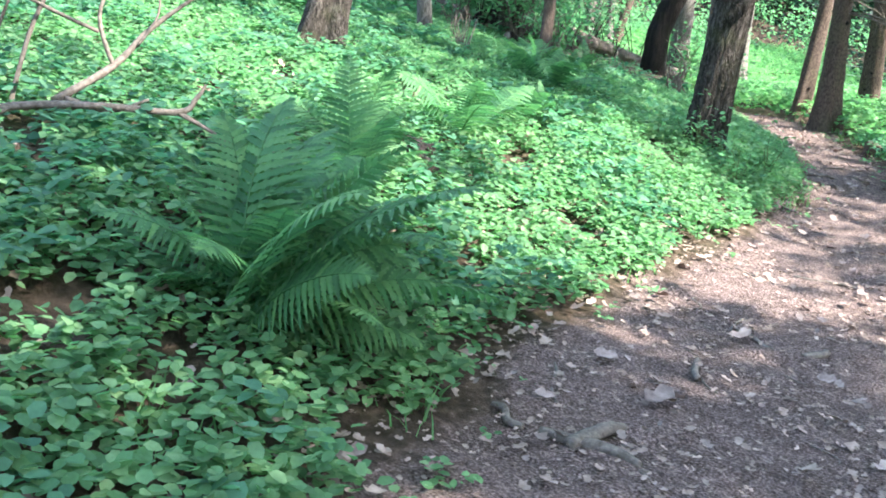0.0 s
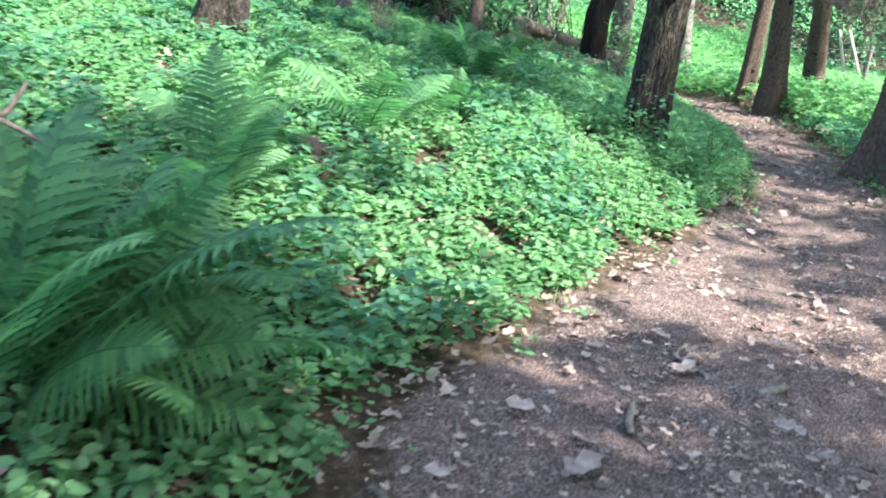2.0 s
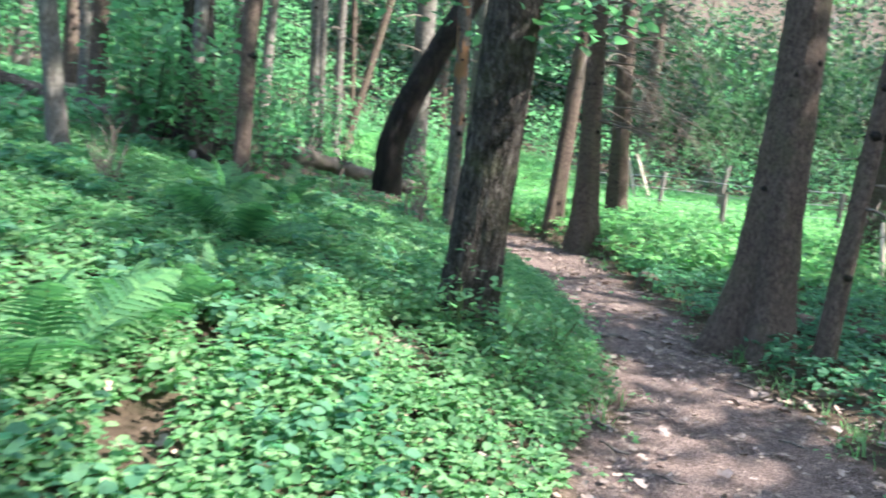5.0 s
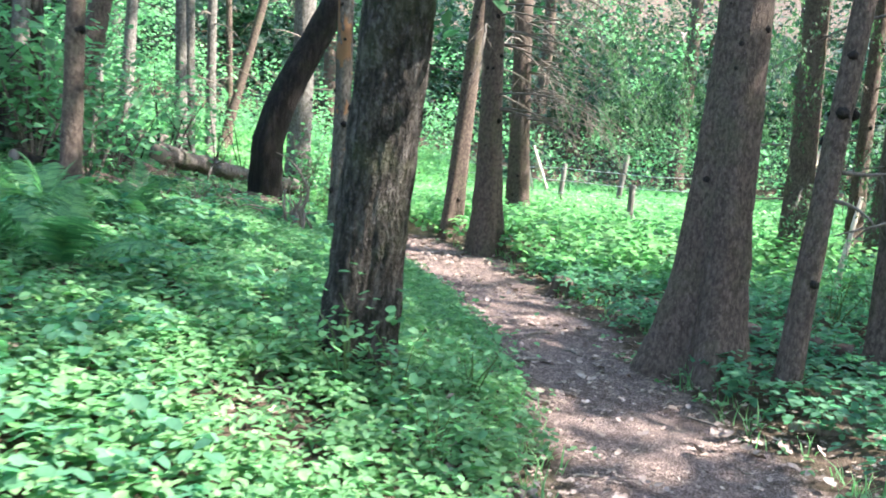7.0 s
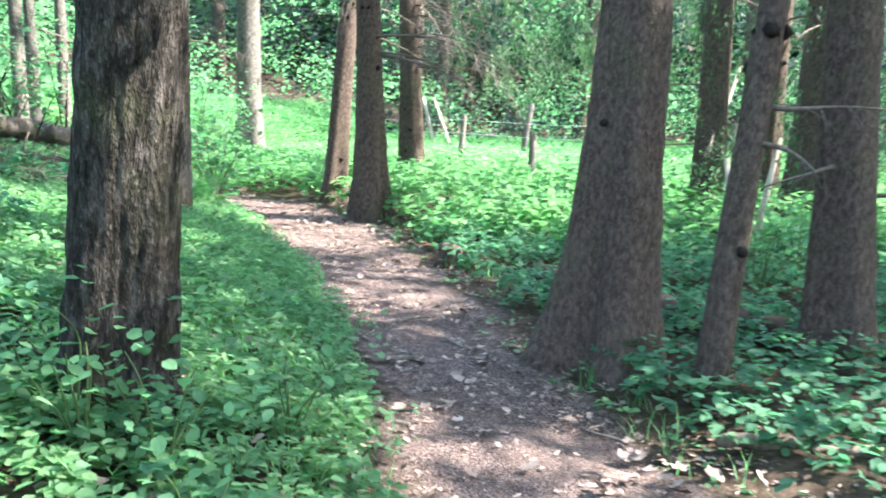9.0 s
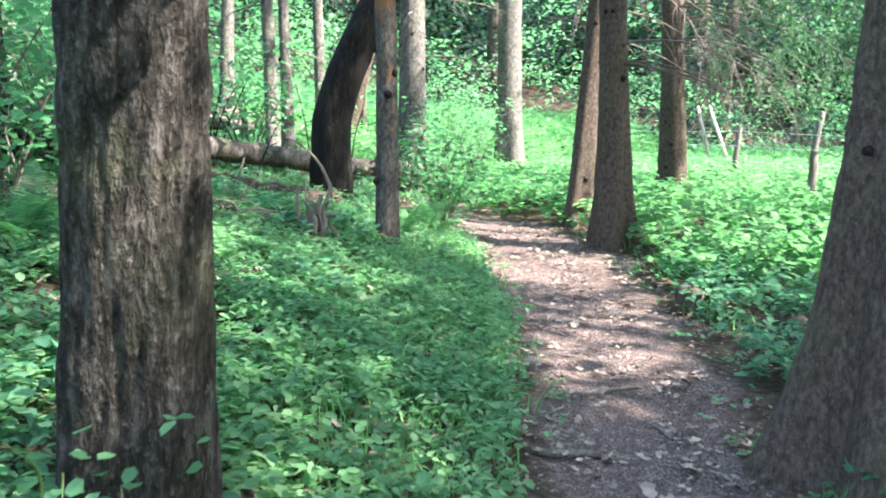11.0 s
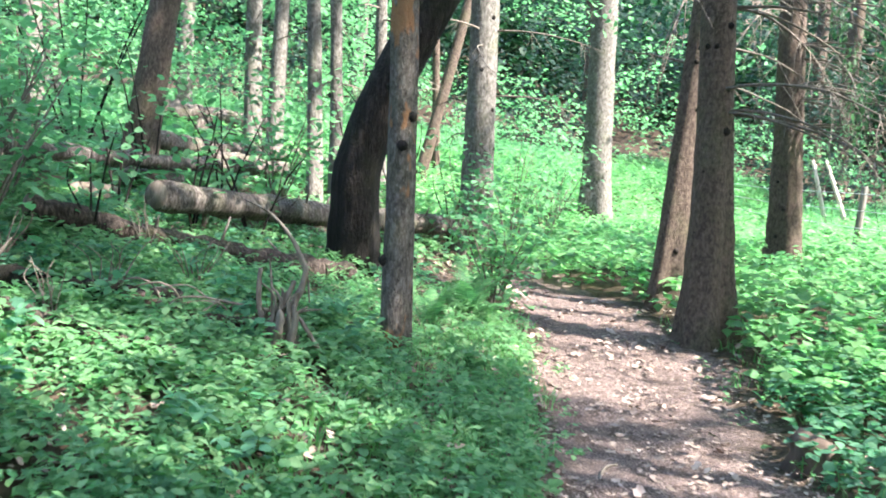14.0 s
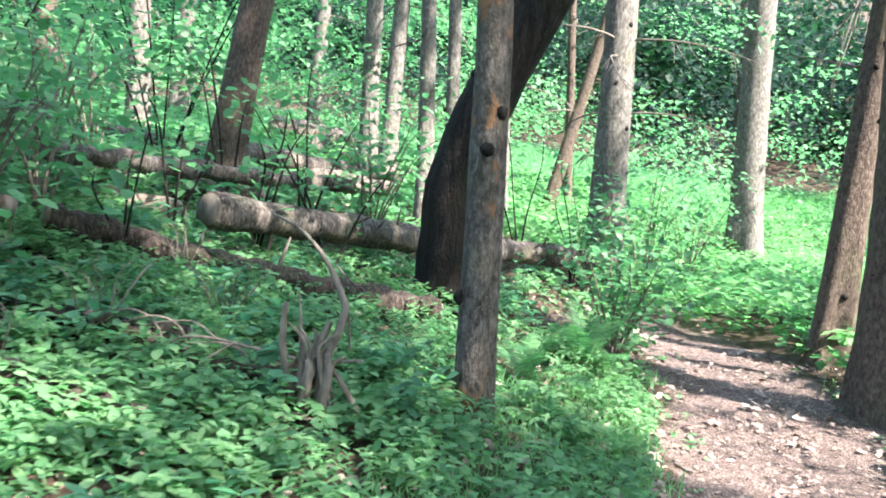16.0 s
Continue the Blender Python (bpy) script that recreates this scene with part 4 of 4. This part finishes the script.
bare_bush(-4.47, 7.16, .55, 12, "bare grey twiggy bush on the bank")
bare_bush(-5.6, 8.3, .6, 8, "bare grey twiggy bush on the bank")
for x, y, h, lv in ((-5.35, 10.25, 1.0, 420), (-6.75, 11.2, 1.1, 300), (-5.95, 10.5, 1.0, 260), (-4.9, 9.4, .8, 260), (-5.6, 9.6, 1.25, 520), (-6.3, 9.3, 1.2, 240), (-7.6, 14.5, 1.2, 400), (-5.0, 14.6, .8, 500), (-8.2, 12.2, 1.6, 500), (-7.3, 18.5, 1.6, 600), (-7.9, 20.5, 1.8, 600), (-6.6, 16.4, 1.3, 380)):
    bare_bush(x, y, h, 9, "leafy green bush with thin dark stems", leaves=lv)
for x, y, h in ((-4.7, 10.6, .38), (-5.1, 10.25, .42), (-4.45, 10.15, .34), (-5.6, 11.5, .4), (-4.9, 11.3, .35), (-6.2, 12.4, .5)):
    bare_bush(x, y, h, 10, "tangle of dry bare twigs among the plants", DEAD_WOOD)
for x, y, h, lv in ((-1.55, 7.35, .42, 130), (-1.75, 7.25, .5, 110), (-1.35, 7.9, .4, 110), (-1.2, 6.9, .35, 120), (-2.1, 7.15, .3, 90), (.35, 15.6, 1.2, 260), (1.4, 9.9, .5, 160), (1.7, 9.4, .5, 160), (1.9, 11.5, .7, 260), (.6, 11.7, .6, 260), (1.0, 12.8, .7, 300)):
    bare_bush(x, y, h, 6, "small leafy sapling with rounded leaves", STEM, lv, .045)


for x, y, hh, lv in ((-6.5, 9.95, 1.5, 320), (-7.3, 10.7, 1.9, 360), (-8.0, 11.2, 2.2, 420), (-9.0, 13.2, 2.4, 420), (-5.95, 9.2, 1.3, 260)):
    bare_bush(x, y, hh, 6, "young maple with broad bright leaves", DARK_BARK, lv, .11)
# thin dark shoots standing among the logs
for x, y, hh in ((-6.3, 12.4, .9), (-6.15, 12.9, 1.1), (-6.6, 12.0, 1.0), (-7.0, 13.3, 1.3), (-5.9, 11.3, .8), (-7.6, 13.0, 1.4), (-8.0, 16.2, 1.5), (-7.95, 17.0, 1.7), (-7.2, 17.0, 1.4)):
    bare_bush(x, y, hh, 3, "thin dark shoots with a few green leaves", DARK_BARK, 45, .075)


# ---- fence in the clearing ----
def post(x, y, h, lean=(0, 0), r=.055):
    t = thing("fence_post", on_land(x, y), "weathered grey wooden fence post", "post", "fence posts")
    part("post_shaft", Geo().tube([(0, 0, -.2), (lean[0] * h * .5, lean[1] * h * .5, h * .5), (lean[0] * h, lean[1] * h, h - .02), (lean[0] * h, lean[1] * h, h)], [r, r * .97, r * .95, r * .8], 12, .08), GREY_WOOD, t)


post(-1.95, 18.3, .92)
post(-4.1, 23.4, 1.2, (.05, 0))
post(-3.4, 27.0, 1.5, (.12, 0), .07)
post(-.3, 21.5, 1.1, (.02, 0))
post(1.2, 24.5, 1.2)
for x, y, lx in ((-5.6, 28.0, -.30), (-5.15, 28.0, -.42)):
    t = thing("leaning_pole", on_land(x, y), "bare whitish pole leaning in the clearing", "pole")
    part("pole_shaft", Geo().tube([(0, 0, -.1), (lx * .8, 0, .8), (lx * 1.6, 0, 1.6)], [.05, .045, .035], 8, .1), PALE_WOOD, t)
for x, y, lx, h in ((.55, 13.9, -.12, .9), (.75, 14.1, .15, 1.1), (.25, 17.5, .25, 1.9)):
    t = thing("leaning_pole", on_land(x, y), "thin pale broken sapling stem", "pole")
    part("pole_shaft", Geo().tube([(0, 0, -.1), (lx * h * .5, 0, h * .5), (lx * h, 0, h)], [.035, .03, .02], 8, .15), PALE_WOOD, t)
t = thing("wire_fence", on_land(-3.9, 22.6), "thin sagging wire mesh fence between posts", "fence")
for up in (.35, .6, .85, 1.1):
    a, b, c = Vector((0, 0, up)), on_land(-.3, 21.5, up) - t.location, on_land(-8.5, 29, up) - t.location
    part("wire", Geo().tube([c, c.lerp(a, .5) - Vector((0, 0, .05)), a, a.lerp(b, .5) - Vector((0, 0, .05)), b], [.006] * 5, 5), WIRE, t)


# ---- sticks on the path ----
def stick(x, y, length, angle, r, label="dry brown stick lying on the path"):
    t = thing("stick", on_land(x, y, r * .6), label, "stick", "sticks on the path")
    d = Vector((math.cos(radians(angle)), math.sin(radians(angle)), 0))
    s = Vector((-d.y, d.x, 0))
    pts = [-d * length / 2, -d * length * .2 + s * RNG.normal(0, .02), d * length * .2 + s * RNG.normal(0, .02) + Vector((0, 0, .008)), d * length / 2]
    part("stick_wood", crooked(pts, [r * .8, r, r * .9, r * .5], 7, .2), TWIG, t)


for x, y, ln, a, r in ((.37, 3.1, .28, 115, .017), (.62, 3.8, .2, 80, .022), (.52, 1.98, .36, 10, .024), (.2, 1.95, .2, 160, .015), (.1, 2.4, .45, 125, .008), (.35, 3.75, .3, 150, .011), (-1.45, 9.55, .32, 20, .02), (-1.2, 8.6, .25, 170, .014), (-.9, 7.2, .5, 140, .01), (.2, 5.2, .4, 15, .012), (-2.6, 12.0, .3, 100, .01), (-1.6, 10.6, .3, 60, .012)):
    stick(x, y, ln, a, r)
for _ in range(34):
    y = RNG.uniform(1.2, 13.5)
    x = RNG.uniform(np.interp(y, LEFT_Y, LEFT_X), np.interp(y, RIGHT_Y, RIGHT_X))
    stick(x, y, RNG.uniform(.08, .3), RNG.uniform(0, 180), RNG.uniform(.003, .009), "thin dry twig lying on the trodden path")
stick(.49, 2.08, .3, 82, .03, "thick mossy brown stick at the path's edge")
